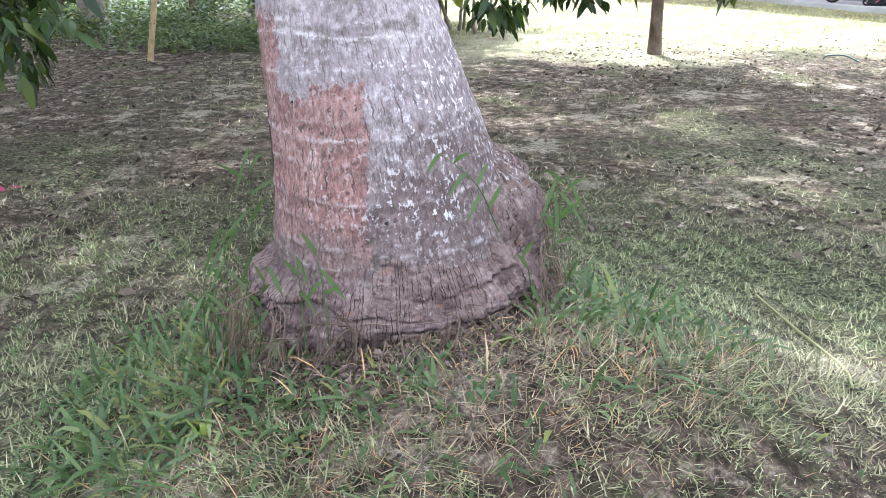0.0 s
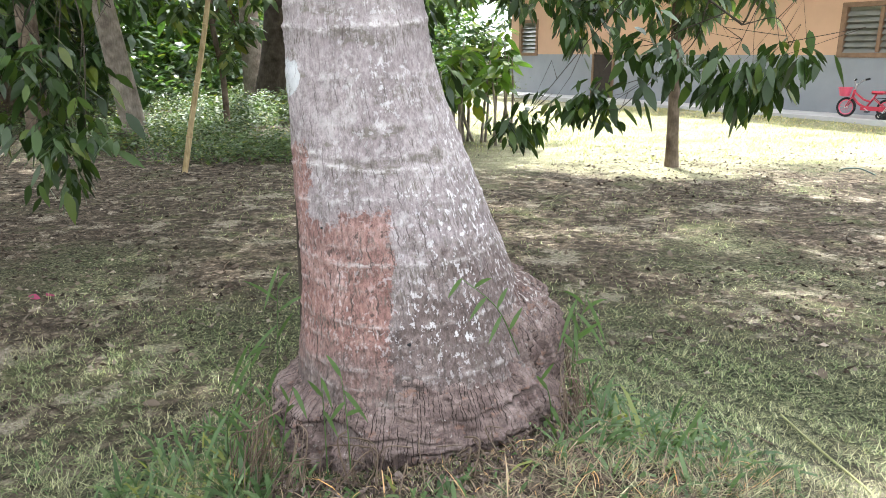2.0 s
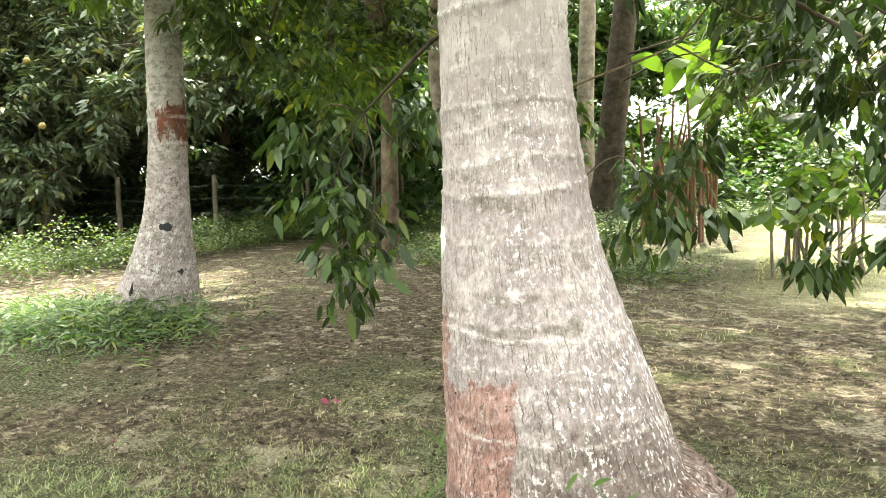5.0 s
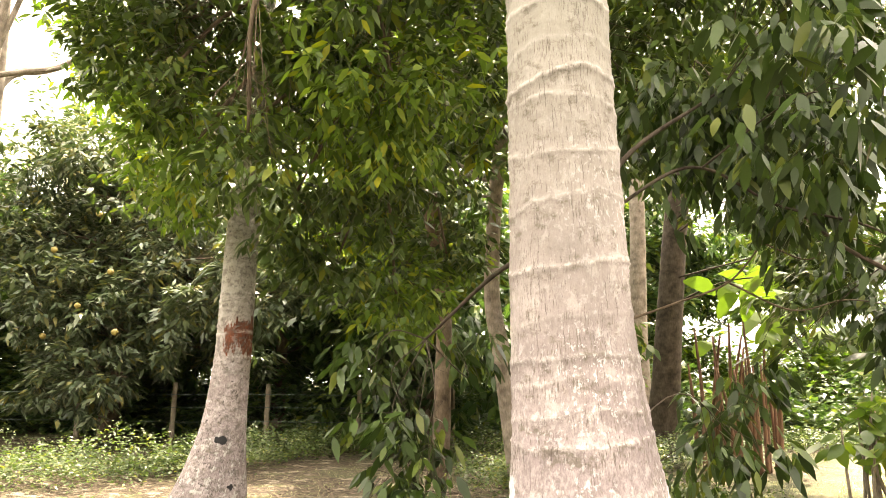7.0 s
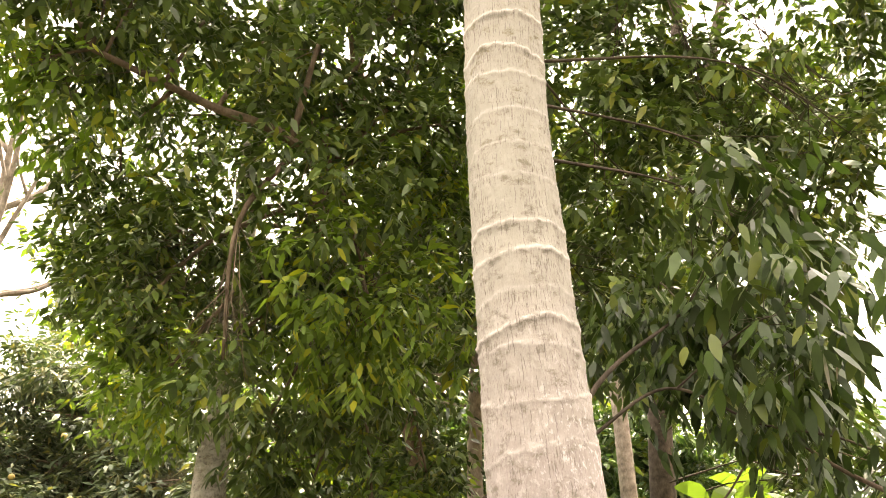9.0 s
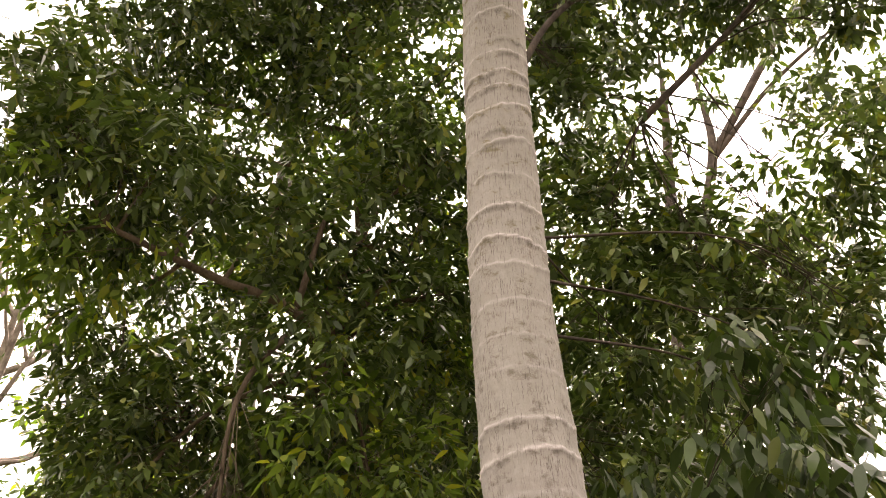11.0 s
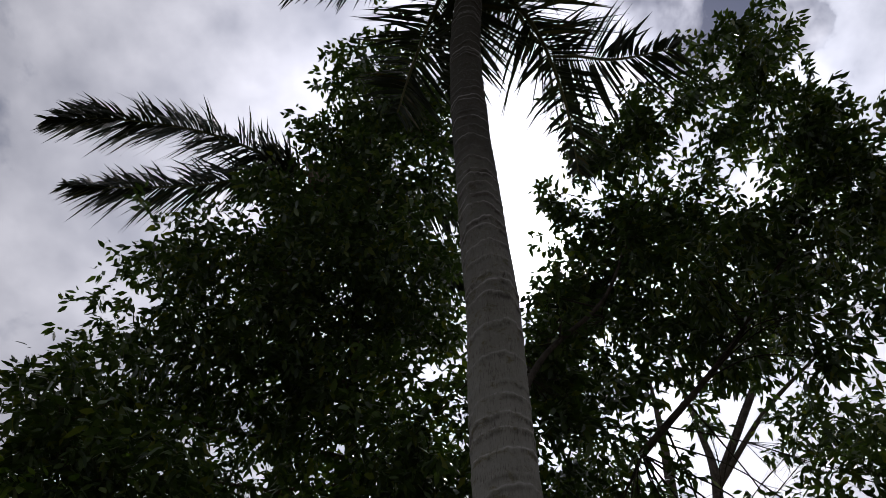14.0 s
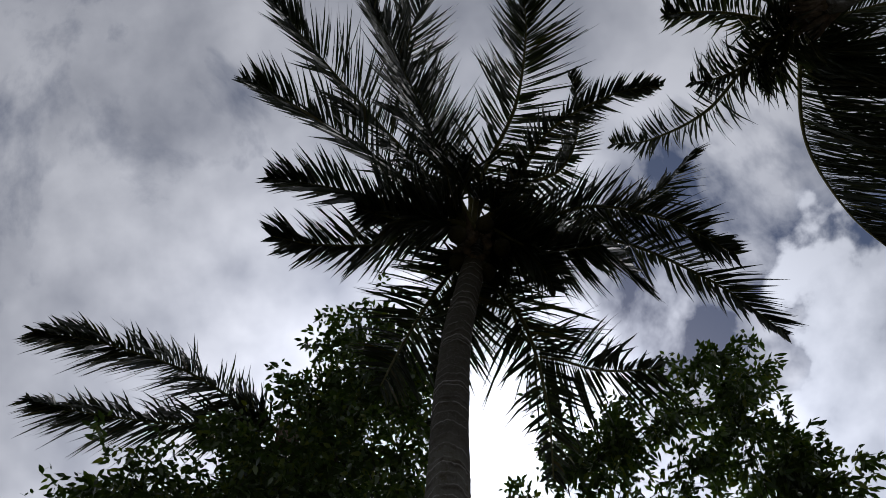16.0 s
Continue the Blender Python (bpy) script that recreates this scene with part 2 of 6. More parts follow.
def palm_bark(name, with_patch):
    k = Mat(name)
    tone = 0.92 if with_patch else 1.1
    x, y, z = k.sep()
    arc, scar, under = attribute(k, "arc"), attribute(k, "scar"), attribute(k, "under")
    stretched = k.scaled(1, 1, 0.22)
    base = k.ramp(k.noise(5, 6), (0.30, (0.22, 0.182, 0.19)), (0.5, (0.325, 0.275, 0.287)), (0.72, (0.435, 0.378, 0.39)))
    fine = k.ramp(k.noise(110, 7, 0.82, k.scaled(1, 1, 0.45)), (0.40, 0.30), (0.53, 0.92), (0.64, 1.3))
    c = k.mix(k.ramp(k.math("MULTIPLY", z, 0.1), (0.11, 0.62), (0.16, 0.20)), base, fine, "MULTIPLY")
    c = k.mix(k.ramp(k.noise(26, 6, 0.7, k.scaled(1, 1, 0.8, (8, 3, 0))), (0.54, 0.0), (0.61, 0.40)), c, (0.55, 0.505, 0.515))
    # the upper stem is paler
    c = k.mix(k.ramp(k.math("MULTIPLY", z, 0.1), (0.13, 0.0), (0.24, 0.82)), c, (0.318, 0.312, 0.275))
    # grey-brown smudges of lichen, most of them hanging under the rings
    smudge = k.noise(20, 7, 0.72, k.scaled(0.8, 0.8, 1.2, (3, 1, 0)))
    smudge = k.math("ADD", smudge, k.math("MULTIPLY", under, 0.05 if with_patch else 0.06))
    c = k.mix(k.ramp(smudge, (0.55, 0.0), (0.65, 0.75)), c, k.ramp(k.math("MULTIPLY", z, 0.1), (0.24, (0.15, 0.13, 0.11)), (0.34, (0.17, 0.15, 0.075))))
    # darker towards the top: shade under the crown put into the colour
    crown_shade = k.math("ADD", k.math("MULTIPLY", z, 0.1), k.math("MULTIPLY", k.math("SUBTRACT", k.noise(5, 5, 0.6), 0.5), 0.2))
    c = k.mix(k.ramp(crown_shade, (0.40, 0.0), (0.58, 0.85)), c, (0.055, 0.05, 0.042))
    c = k.mix(1.0, c, (tone, tone, tone * 0.97), "MULTIPLY")
    keep = k.ramp(k.noise(6, 3, 0.5, k.scaled(1, 1, 1, (7, 2, 5))), (0.36, 0.35), (0.50, 1.0))
    line = k.math("MULTIPLY", k.math("MAXIMUM", fissures(k, arc, z, 0.017, 0.075, 17.0, 0.47, 0.9), k.math("MULTIPLY", fissures(k, arc, z, 0.009, 0.10, 30.0, 0.53, 0.8), 0.6)), keep)
    if with_patch:
        # browner, rougher wood towards the foot
        wobble = k.noise(13, 6, 0.65)
        foot = k.ramp(k.math("ADD", k.math("SUBTRACT", z, k.math("MULTIPLY", x, 0.35)), k.math("MULTIPLY", k.math("SUBTRACT", wobble, 0.5), 0.45)), (0.66, 1.0), (0.82, 0.0))
        c = k.mix(k.math("MULTIPLY", foot, 0.95), c, k.mix(0.7, k.ramp(k.noise(20, 7, 0.68), (0.3, (0.085, 0.062, 0.058)), (0.55, (0.16, 0.122, 0.114)), (0.75, (0.28, 0.225, 0.212))), fine, "MULTIPLY"))
        # where the outer bark has come off
        zx = k.math("ADD", z, k.math("MULTIPLY", k.math("SUBTRACT", k.noise(40, 6, 0.75), 0.5), 0.12))
        xx = k.math("ADD", x, k.math("MULTIPLY", k.math("SUBTRACT", k.noise(27, 7, 0.78), 0.5), 0.13))
        low = k.ramp(k.math("ADD", z, k.math("MULTIPLY", k.math("SUBTRACT", wobble, 0.5), 0.35)), (0.47, 0.0), (0.62, 1.0))
        patch = k.math("MULTIPLY", k.math("MULTIPLY", k.ramp(k.math("SUBTRACT", zx, k.math("MULTIPLY", k.math("GREATER_THAN", x, -0.115), 0.035)), (0.848, 1.0), (0.858, 0.0)), low),
                       k.math("MULTIPLY", k.ramp(xx, (-0.016, 1.0), (-0.004, 0.0)), k.math("LESS_THAN", y, 0.05)))
        side = k.math("MULTIPLY", k.math("LESS_THAN", xx, -0.185), k.math("MULTIPLY", k.math("GREATER_THAN", z, 0.84), k.math("LESS_THAN", zx, 1.02)))
        patch = k.math("MAXIMUM", patch, side)
        red = k.ramp(k.noise(17, 7, 0.65, k.scaled(1, 1, 0.6)), (0.3, (0.175, 0.088, 0.074)), (0.55, (0.295, 0.168, 0.146)), (0.75, (0.395, 0.265, 0.24)))
        c = k.mix(k.math("MULTIPLY", patch, 0.9), c, k.mix(0.75, red, fine, "MULTIPLY"))
        pits = k.ramp(k.noise(62, 5, 0.65, k.scaled(1, 1, 0.8, (4, 4, 1))), (0.58, 0.0), (0.63, 0.85))
        c = k.mix(k.math("MULTIPLY", pits, k.math("MAXIMUM", patch, foot)), c, (0.07, 0.05, 0.045))
        c = k.mix(k.math("MULTIPLY", lichen(k, z), 0.85), c, (0.66, 0.63, 0.645))
        # one pale blue-grey crust on the edge of the stem
        ex = k.math("DIVIDE", k.math("ADD", x, 0.228), 0.030)
        ez = k.math("DIVIDE", k.math("SUBTRACT", z, 1.165), 0.042)
        far = k.math("ADD", k.math("ADD", k.math("MULTIPLY", ex, ex), k.math("MULTIPLY", ez, ez)), k.math("MULTIPLY", k.math("SUBTRACT", k.noise(45, 5, 0.7), 0.5), 2.4))
        c = k.mix(k.math("MULTIPLY", k.math("LESS_THAN", far, 1.0), 0.6), c, (0.62, 0.65, 0.67))
    else:
        streak = k.math("SUBTRACT", k.noise(26, 6, 0.7, k.scaled(1, 1, 0.16)), 0.5)
        wob = k.math("ADD", k.math("ADD", z, k.math("MULTIPLY", streak, 0.45)), k.math("MULTIPLY", k.math("SUBTRACT", k.noise(7, 3), 0.5), 0.25))
        across = k.math("ADD", k.math("MULTIPLY", k.math("SUBTRACT", x, 0.215), 0.68), k.math("MULTIPLY", y, 0.73))
        red = k.math("MULTIPLY", k.math("GREATER_THAN", k.math("SUBTRACT", wob, k.math("MULTIPLY", across, -0.25)), 1.66), k.math("LESS_THAN", wob, 1.93))
        red = k.math("MULTIPLY", red, k.math("GREATER_THAN", k.math("ADD", across, k.math("MULTIPLY", streak, 0.30)), -0.085))
        c = k.mix(red, c, k.ramp(k.noise(24, 6, 0.7, k.scaled(1, 1, 0.3)), (0.35, (0.07, 0.022, 0.012)), (0.7, (0.22, 0.075, 0.04))))
        blot = k.ramp(k.noise(17, 7, 0.72, k.scaled(1, 1, 1.3, (9, 2, 2))), (0.50, 0.0), (0.60, 0.85))
        c = k.mix(k.math("MULTIPLY", blot, 0.75), c, (0.10, 0.09, 0.08))
        speck = k.ramp(k.noise(24, 6, 0.7, k.scaled(1, 1, 1.1, (2, 7, 5))), (0.615, 0.0), (0.635, 0.9))
        c = k.mix(speck, c, (0.045, 0.04, 0.035))
        crust = k.ramp(k.noise(15, 6, 0.72, k.scaled(1, 1, 1, (5, 5, 1))), (0.55, 0.0), (0.60, 0.6))
        c = k.mix(k.math("MULTIPLY", crust, k.ramp(z, (0.9, 1.0), (1.6, 0.3))), c, (0.60, 0.60, 0.58))
    # clusters of short dark upright streaks
    grain = k.noise(1.0, 5, 0.7, join_xyz(k, k.math("MULTIPLY", arc, 210), k.math("MULTIPLY", z, 26)))
    patchy_grain = k.math("ADD", k.noise(9, 5, 0.65, k.scaled(1, 1, 1.5, (1, 8, 3))), k.math("MULTIPLY", under, 0.06))
    streaks = k.math("MULTIPLY", k.ramp(grain, (0.53, 0.0), (0.60, 1.0)), k.ramp(patchy_grain, (0.50, 0.0), (0.58, 0.85)))
    c = k.mix(streaks, c, (0.13, 0.11, 0.095))
    up = k.ramp(k.math("MULTIPLY", z, 0.1), (0.12, 0.0), (0.20, 1.0))
    broken = k.ramp(k.noise(36, 6, 0.7, k.scaled(1, 1, 1.4, (2, 2, 9))), (0.47, 0.0), (0.58, 1.0))
    broken = k.math("MAXIMUM", broken, k.math("MULTIPLY", up, k.ramp(k.noise(9, 4, 0.6, k.scaled(1, 1, 1, (5, 2, 9))), (0.40, 0.0), (0.52, 0.9))))
    c = k.mix(k.math("MULTIPLY", k.math("MULTIPLY", scar, broken), k.ramp(z, (0.6, 0.28), (1.3, 0.8))), c, (0.66, 0.615, 0.60))
    # shadow line below each ring, painted into the bark colour
    lip_shade = k.math("MULTIPLY", attribute(k, "lip_shade"), k.ramp(k.noise(12, 6, 0.7, k.scaled(1, 1, 0.5, (6, 1, 4))), (0.45, 0.0), (0.56, 1.0)))
    c = k.mix(k.math("MINIMUM", k.math("MULTIPLY", lip_shade, 0.65), 0.95), c, (0.06, 0.05, 0.042))
    c = k.mix(k.math("MULTIPLY", line, k.ramp(z, (0.75, 0.85), (1.0, 0.5))), c, (0.06, 0.048, 0.044))
    h = k.math("SUBTRACT", k.noise(70, 5, 0.65, stretched), k.math("MULTIPLY", line, 0.8))
    return k.done(c, 0.9, k.math("ADD", h, k.math("MULTIPLY", k.noise(26, 6, 0.7), 0.7)), 0.55, 0.007, spec=0.15)


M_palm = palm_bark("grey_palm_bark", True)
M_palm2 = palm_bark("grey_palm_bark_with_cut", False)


def bark(name, dark, light):
    k = Mat(name)
    c = k.mix(0.7, k.ramp(k.noise(7, 6), (0.3, dark), (0.7, light)), k.ramp(k.noise(60, 4, 0.6, k.scaled(1, 1, 0.25)), (0.3, 0.5), (0.65, 1.0)), "MULTIPLY")
    return k.done(c, 0.92, k.noise(50, 5, 0.65, k.scaled(1, 1, 0.3)), 0.6, 0.01, spec=0.15)


M_bark = bark("brown_bark", (0.07, 0.05, 0.035), (0.20, 0.155, 0.115))
M_bark_dark = bark("dark_bark", (0.03, 0.024, 0.018), (0.10, 0.08, 0.062))
M_bark_pale = bark("pale_bark", (0.14, 0.115, 0.09), (0.36, 0.31, 0.26))
M_bamboo = bark("dry_bamboo", (0.36, 0.26, 0.13), (0.55, 0.43, 0.25))
M_post = bark("weathered_post", (0.16, 0.13, 0.10), (0.34, 0.29, 0.23))

k = Mat("root_fibre")
rx, ry, rz = k.sep()
r_arc, r_split_shade = attribute(k, "arc"), attribute(k, "split_shade")
crack = k.math("MAXIMUM", fissures(k, r_arc, rz, 0.0115, 0.10, 22.0, 0.38, 1.8), k.math("MULTIPLY", fissures(k, r_arc, rz, 0.0055, 0.14, 50.0, 0.48, 1.8), 0.6))
crack = k.math("MULTIPLY", crack, k.ramp(k.noise(9, 3, 0.5, k.scaled(1, 1, 1, (3, 3, 3))), (0.36, 0.15), (0.52, 1.0)))
c = k.ramp(k.noise(11, 7, 0.68, k.scaled(1, 1, 1.6)), (0.28, (0.105, 0.072, 0.066)), (0.5, (0.22, 0.162, 0.15)), (0.75, (0.38, 0.30, 0.28)))
c = k.mix(0.6, c, k.ramp(k.noise(60, 7, 0.75, k.scaled(1, 1, 1.2)), (0.38, 0.35), (0.52, 0.92), (0.64, 1.25)), "MULTIPLY")
c = k.mix(k.ramp(k.noise(34, 5, 0.7, k.scaled(1, 1, 1.5, (2, 5, 1))), (0.60, 0.0), (0.66, 0.75)), c, (0.06, 0.046, 0.04))
c = k.mix(k.math("MULTIPLY", lichen(k, rz), k.ramp(rz, (0.56, 0.0), (0.64, 0.8))), c, (0.68, 0.65, 0.62))
c = k.mix(k.ramp(k.noise(30, 6, 0.7, k.scaled(1, 1, 1.6, (9, 1, 4))), (0.58, 0.0), (0.64, 0.7)), c, (0.27, 0.155, 0.115))
c = k.mix(k.ramp(k.noise(52, 6, 0.75, k.scaled(1, 1, 1.2, (1, 9, 7))), (0.635, 0.0), (0.66, 0.7)), c, (0.55, 0.51, 0.48))
c = k.mix(k.math("MULTIPLY", crack, 0.9), c, (0.03, 0.023, 0.02))
# dark splits, plus shade painted into the hollow underside
c = k.mix(k.math("MULTIPLY", r_split_shade, 0.85), c, (0.03, 0.024, 0.02))
M_root = k.done(c, 0.95, k.math("SUBTRACT", k.math("ADD", k.noise(55, 7, 0.75, k.scaled(1, 1, 1.3)), k.noise(18, 5, 0.7, k.scaled(0.7, 0.7, 2.0))), crack), 0.8, 0.014, spec=0.1)

k = Mat("lawn_soil")
mask = k.noise(0.55, 6, 0.6)
near_grass = k.ramp(k.noise(60, 8, 0.85), (0.42, (0.010, 0.012, 0.006)), (0.5, (0.045, 0.050, 0.024)), (0.62, (0.24, 0.235, 0.14)))
soil = k.ramp(k.noise(13, 10, 0.78), (0.38, (0.012, 0.008, 0.006)), (0.48, (0.055, 0.039, 0.030)), (0.56, (0.125, 0.094, 0.072)), (0.65, (0.34, 0.28, 0.21)))
soil = k.mix(0.8, soil, k.ramp(k.noise(48, 8, 0.8, k.scaled(1, 1, 1, (2, 6, 1))), (0.38, 0.25), (0.50, 0.95), (0.60, 1.5)), "MULTIPLY")
fuzz = k.ramp(k.noise(34, 9, 0.8), (0.38, (0.022, 0.028, 0.010)), (0.5, (0.075, 0.088, 0.035)), (0.64, (0.20, 0.20, 0.10)))
soil = k.mix(k.ramp(k.noise(1.9, 7, 0.68, k.scaled(1, 1, 1, (4, 2, 0))), (0.53, 0.0), (0.63, 0.6)), soil, fuzz)
# mats of dead grass, made extra pale in place of sun dapples
mat_edge = k.math("ADD", k.noise(2.6, 9, 0.72, k.scaled(1, 1, 1, (7, 3, 0))), k.math("MULTIPLY", k.math("SUBTRACT", k.noise(30, 6, 0.8), 0.5), 0.16))
dead = k.ramp(k.noise(85, 8, 0.85), (0.40, (0.05, 0.038, 0.028)), (0.5, (0.27, 0.225, 0.17)), (0.60, (0.56, 0.50, 0.41)))
soil = k.mix(k.ramp(mat_edge, (0.555, 0.0), (0.60, 0.85)), soil, dead)
gx, gy, gz = k.sep()
yard = k.math("MULTIPLY", k.ramp(k.math("MULTIPLY", gy, 0.1), (0.16, 0.0), (0.34, 1.0)), k.ramp(k.math("MULTIPLY", gy, 0.1), (0.70, 1.0), (0.90, 0.25)))
mask = k.math("ADD", mask, k.math("MULTIPLY", yard, 0.16))
dx, dy = k.math("SUBTRACT", gx, 0.25), k.math("ADD", gy, 0.62)
bare = k.math("ADD", k.math("MULTIPLY", dx, dx), k.math("MULTIPLY", dy, dy))
mask = k.math("ADD", mask, k.math("MULTIPLY", k.ramp(bare, (0.03, 1.0), (0.16, 0.0)), 0.10))
c = k.mix(k.ramp(mask, (0.44, 0.0), (0.58, 0.85)), near_grass, soil)
# dry lawn by the house, its colour raised to stand for strong sunlight
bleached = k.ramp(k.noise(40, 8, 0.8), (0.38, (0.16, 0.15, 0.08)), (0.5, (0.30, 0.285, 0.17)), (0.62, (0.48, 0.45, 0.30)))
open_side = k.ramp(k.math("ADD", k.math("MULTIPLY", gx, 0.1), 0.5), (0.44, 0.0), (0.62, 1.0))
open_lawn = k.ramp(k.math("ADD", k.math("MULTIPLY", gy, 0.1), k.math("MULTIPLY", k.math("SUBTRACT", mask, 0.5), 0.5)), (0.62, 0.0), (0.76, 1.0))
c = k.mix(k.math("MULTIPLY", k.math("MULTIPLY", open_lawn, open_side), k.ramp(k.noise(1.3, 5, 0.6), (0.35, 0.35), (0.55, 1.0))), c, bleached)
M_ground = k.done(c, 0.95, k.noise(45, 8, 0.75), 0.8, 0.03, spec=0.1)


def plain(name, colour, rough=0.7, spread=0.12, scale=20, metal=0.0, spec=0.3):
    k = Mat(name)
    c = k.ramp(k.noise(scale, 6, 0.6), (0.3, tuple(v * (1 - spread) for v in colour)), (0.7, tuple(min(1, v * (1 + spread)) for v in colour)))
    return k.done(c, rough, k.noise(scale * 4, 4), 0.15, 0.004, metal, spec)


M_wall_grey = plain("grey_wall_paint", (0.25, 0.258, 0.28), 0.8, 0.10, 1.4)
M_wall_peach = plain("peach_wall_paint", (0.50, 0.32, 0.215), 0.8, 0.08, 1.4)
M_concrete = plain("concrete", (0.42, 0.41, 0.40), 0.9, 0.15, 3)
M_window_wood = plain("window_wood", (0.20, 0.125, 0.08), 0.6, 0.2, 12)
M_door = plain("dark_door_wood", (0.035, 0.026, 0.022), 0.6, 0.2, 12)
M_dark_glass = plain("louvre_glass", (0.20, 0.20, 0.18), 0.15, 0.2, 3, 0.0, 0.6)
M_roof = plain("rusty_roof", (0.28, 0.16, 0.11), 0.7, 0.2, 2)
M_red = plain("red_paint", (0.45, 0.03, 0.06), 0.35, 0.1, 8, 0.0, 0.5)
M_pink = plain("pink_plastic", (0.62, 0.09, 0.16), 0.4, 0.1, 8, 0.0, 0.5)
M_black = plain("black_rubber", (0.018, 0.018, 0.02), 0.7, 0.2, 20)
M_chrome = plain("bare_metal", (0.55, 0.55, 0.55), 0.3, 0.05, 20, 1.0)
M_yellow = plain("fruit_skin", (0.22, 0.17, 0.05), 0.5, 0.15, 10)
M_wire = plain("wire", (0.07, 0.10, 0.09), 0.5, 0.1, 20, 0.3)
M_petal = plain("magenta_petal", (0.24, 0.035, 0.085), 0.7, 0.15, 40)
M_husk = bark("palm_fibre", (0.10, 0.07, 0.05), (0.25, 0.19, 0.14))
M_husk_dark = bark("dark_husk", (0.03, 0.025, 0.015), (0.08, 0.07, 0.035))
k = Mat("fallen_leaf")
M_litter = k.done(k.ramp(k.island(), (0.0, (0.03, 0.022, 0.016)), (0.6, (0.10, 0.077, 0.056)), (0.93, (0.15, 0.122, 0.09)), (1.0, (0.26, 0.22, 0.16))), 0.75, k.noise(80, 4), 0.3, 0.002, spec=0.2)
k = Mat("dry_banana_stem")
M_dry_stem = k.done(k.ramp(k.noise(9, 6, 0.6, k.scaled(1, 1, 0.2)), (0.3, (0.06, 0.032, 0.022)), (0.7, (0.20, 0.115, 0.075))), 0.9, k.noise(30, 4, 0.6, k.scaled(1, 1, 0.2)), 0.6, 0.02)

# ---------------------------------------------------------------- helpers for shapes


def waves(seed, scale, octaves=4):
    """A smooth field of x, y made of sine waves, about -1 to 1."""
    r = np.random.RandomState(seed)
    parts = []
    for o in range(octaves):
        for _ in range(5):
            a = r.uniform(0, 2 * np.pi)
            f = scale * 1.9**o * r.uniform(0.7, 1.3)
            parts.append((np.cos(a) * f, np.sin(a) * f, r.uniform(0, 6.28), 0.55**o))
    total = np.sqrt(sum(p[3] ** 2 for p in parts) * 0.5)

    def field(x, y):
        return sum(w * np.sin(a * x + b * y + c) for a, b, c, w in parts) / (1.6 * total)

    return field


lump = waves(3, 1.3)
patchy = waves(8, 1.1)
rough_field = waves(22, 9, 2)


def ground_z(x, y):
    x, y = np.asarray(x, float), np.asarray(y, float)
    mound = 0.38 * np.exp(-(((x - 0.3) / 1.0) ** 2) - ((y + 0.45) / 0.8) ** 2)
    mound2 = 0.10 * np.exp(-(((x + 4.77) / 1.0) ** 2) - ((y - 3.2) / 1.0) ** 2)
    rise = 0.11 * np.clip((((x - 7.45) * 0.835 + (y - 11.61) * 0.55) + 5.0) / 4.0, 0, 1)
    return mound + mound2 + rise + 0.018 * lump(x, y)


def thing(name, label, category, group="", kind="", at=(0, 0, 0)):
    ob = new(name)
    ob.location = at
    return tagged(ob, label, category, group, kind)


def data_mesh(name, verts, faces, mat, smooth=False):
    me = bpy.data.meshes.new(name)
    me.from_pydata(verts if isinstance(verts, list) else verts.tolist(), [], faces if isinstance(faces, list) else faces.tolist())
    me.materials.append(mat)
    if smooth:
        me.polygons.foreach_set("use_smooth", [True] * len(me.polygons))
    me.update()
    return me


MANY = {"crown", "twig_mass", "foliage", "leaves", "root_fringe", "fibre_sheath"}


def part_data(name, me, parent, label=""):
    ob = new(name, me)
    ob.parent = parent
    if name in MANY:
        tagged(ob, kind="stuff")
    return tagged(ob, label) if label else ob


def part(name, bm, mat, parent, label="", smooth=False):
    me = bpy.data.meshes.new(name)
    bm.to_mesh(me)
    bm.free()
    me.materials.append(mat)
    if smooth:
        me.polygons.foreach_set("use_smooth", [True] * len(me.polygons))
    return part_data(name, me, parent, label)


def strips(pos, way, side, length, width, droop, shape):
    """Many leaves at once. shape: (along, half width) pairs from foot to tip; the ends close in points."""
    n, s = len(pos), len(shape)
    down = np.array([0, 0, -1.0])
    rows = []
    for a, w in shape:
        mid = pos + way * (length * a)[:, None] + down * (droop * length * a * a)[:, None]
        off = side * (width * w)[:, None]
        rows += [mid - off, mid + off] if w > 0 else [mid]
    verts = np.stack(rows, 1).reshape(-1, 3)
    per = len(rows)
    faces, i = [], 0
    for (a0, w0), (a1, w1) in zip(shape, shape[1:]):
        if w0 == 0:
            faces.append((i, i + 2, i + 1))
            i += 1
        elif w1 == 0:
            faces.append((i, i + 1, i + 2))
            i += 2
        else:
            faces.append((i, i + 1, i + 3))
            faces.append((i, i + 3, i + 2))
            i += 2
    f = (np.arange(n)[:, None, None] * per + np.array(faces)[None]).reshape(-1, 3)
    return verts, f


def unit(v):
    return v / (np.linalg.norm(v, axis=-1, keepdims=True) + 1e-9)


LEAF = ((0, 0), (0.16, 0.62), (0.42, 1.0), (0.74, 0.66), (1, 0))
LEAF_MID = ((0, 0), (0.36, 1.0), (0.72, 0.68), (1, 0))
LEAF_FEW = ((0, 0), (0.42, 1.0), (1, 0))
BLADE = ((0, 1), (1, 0))


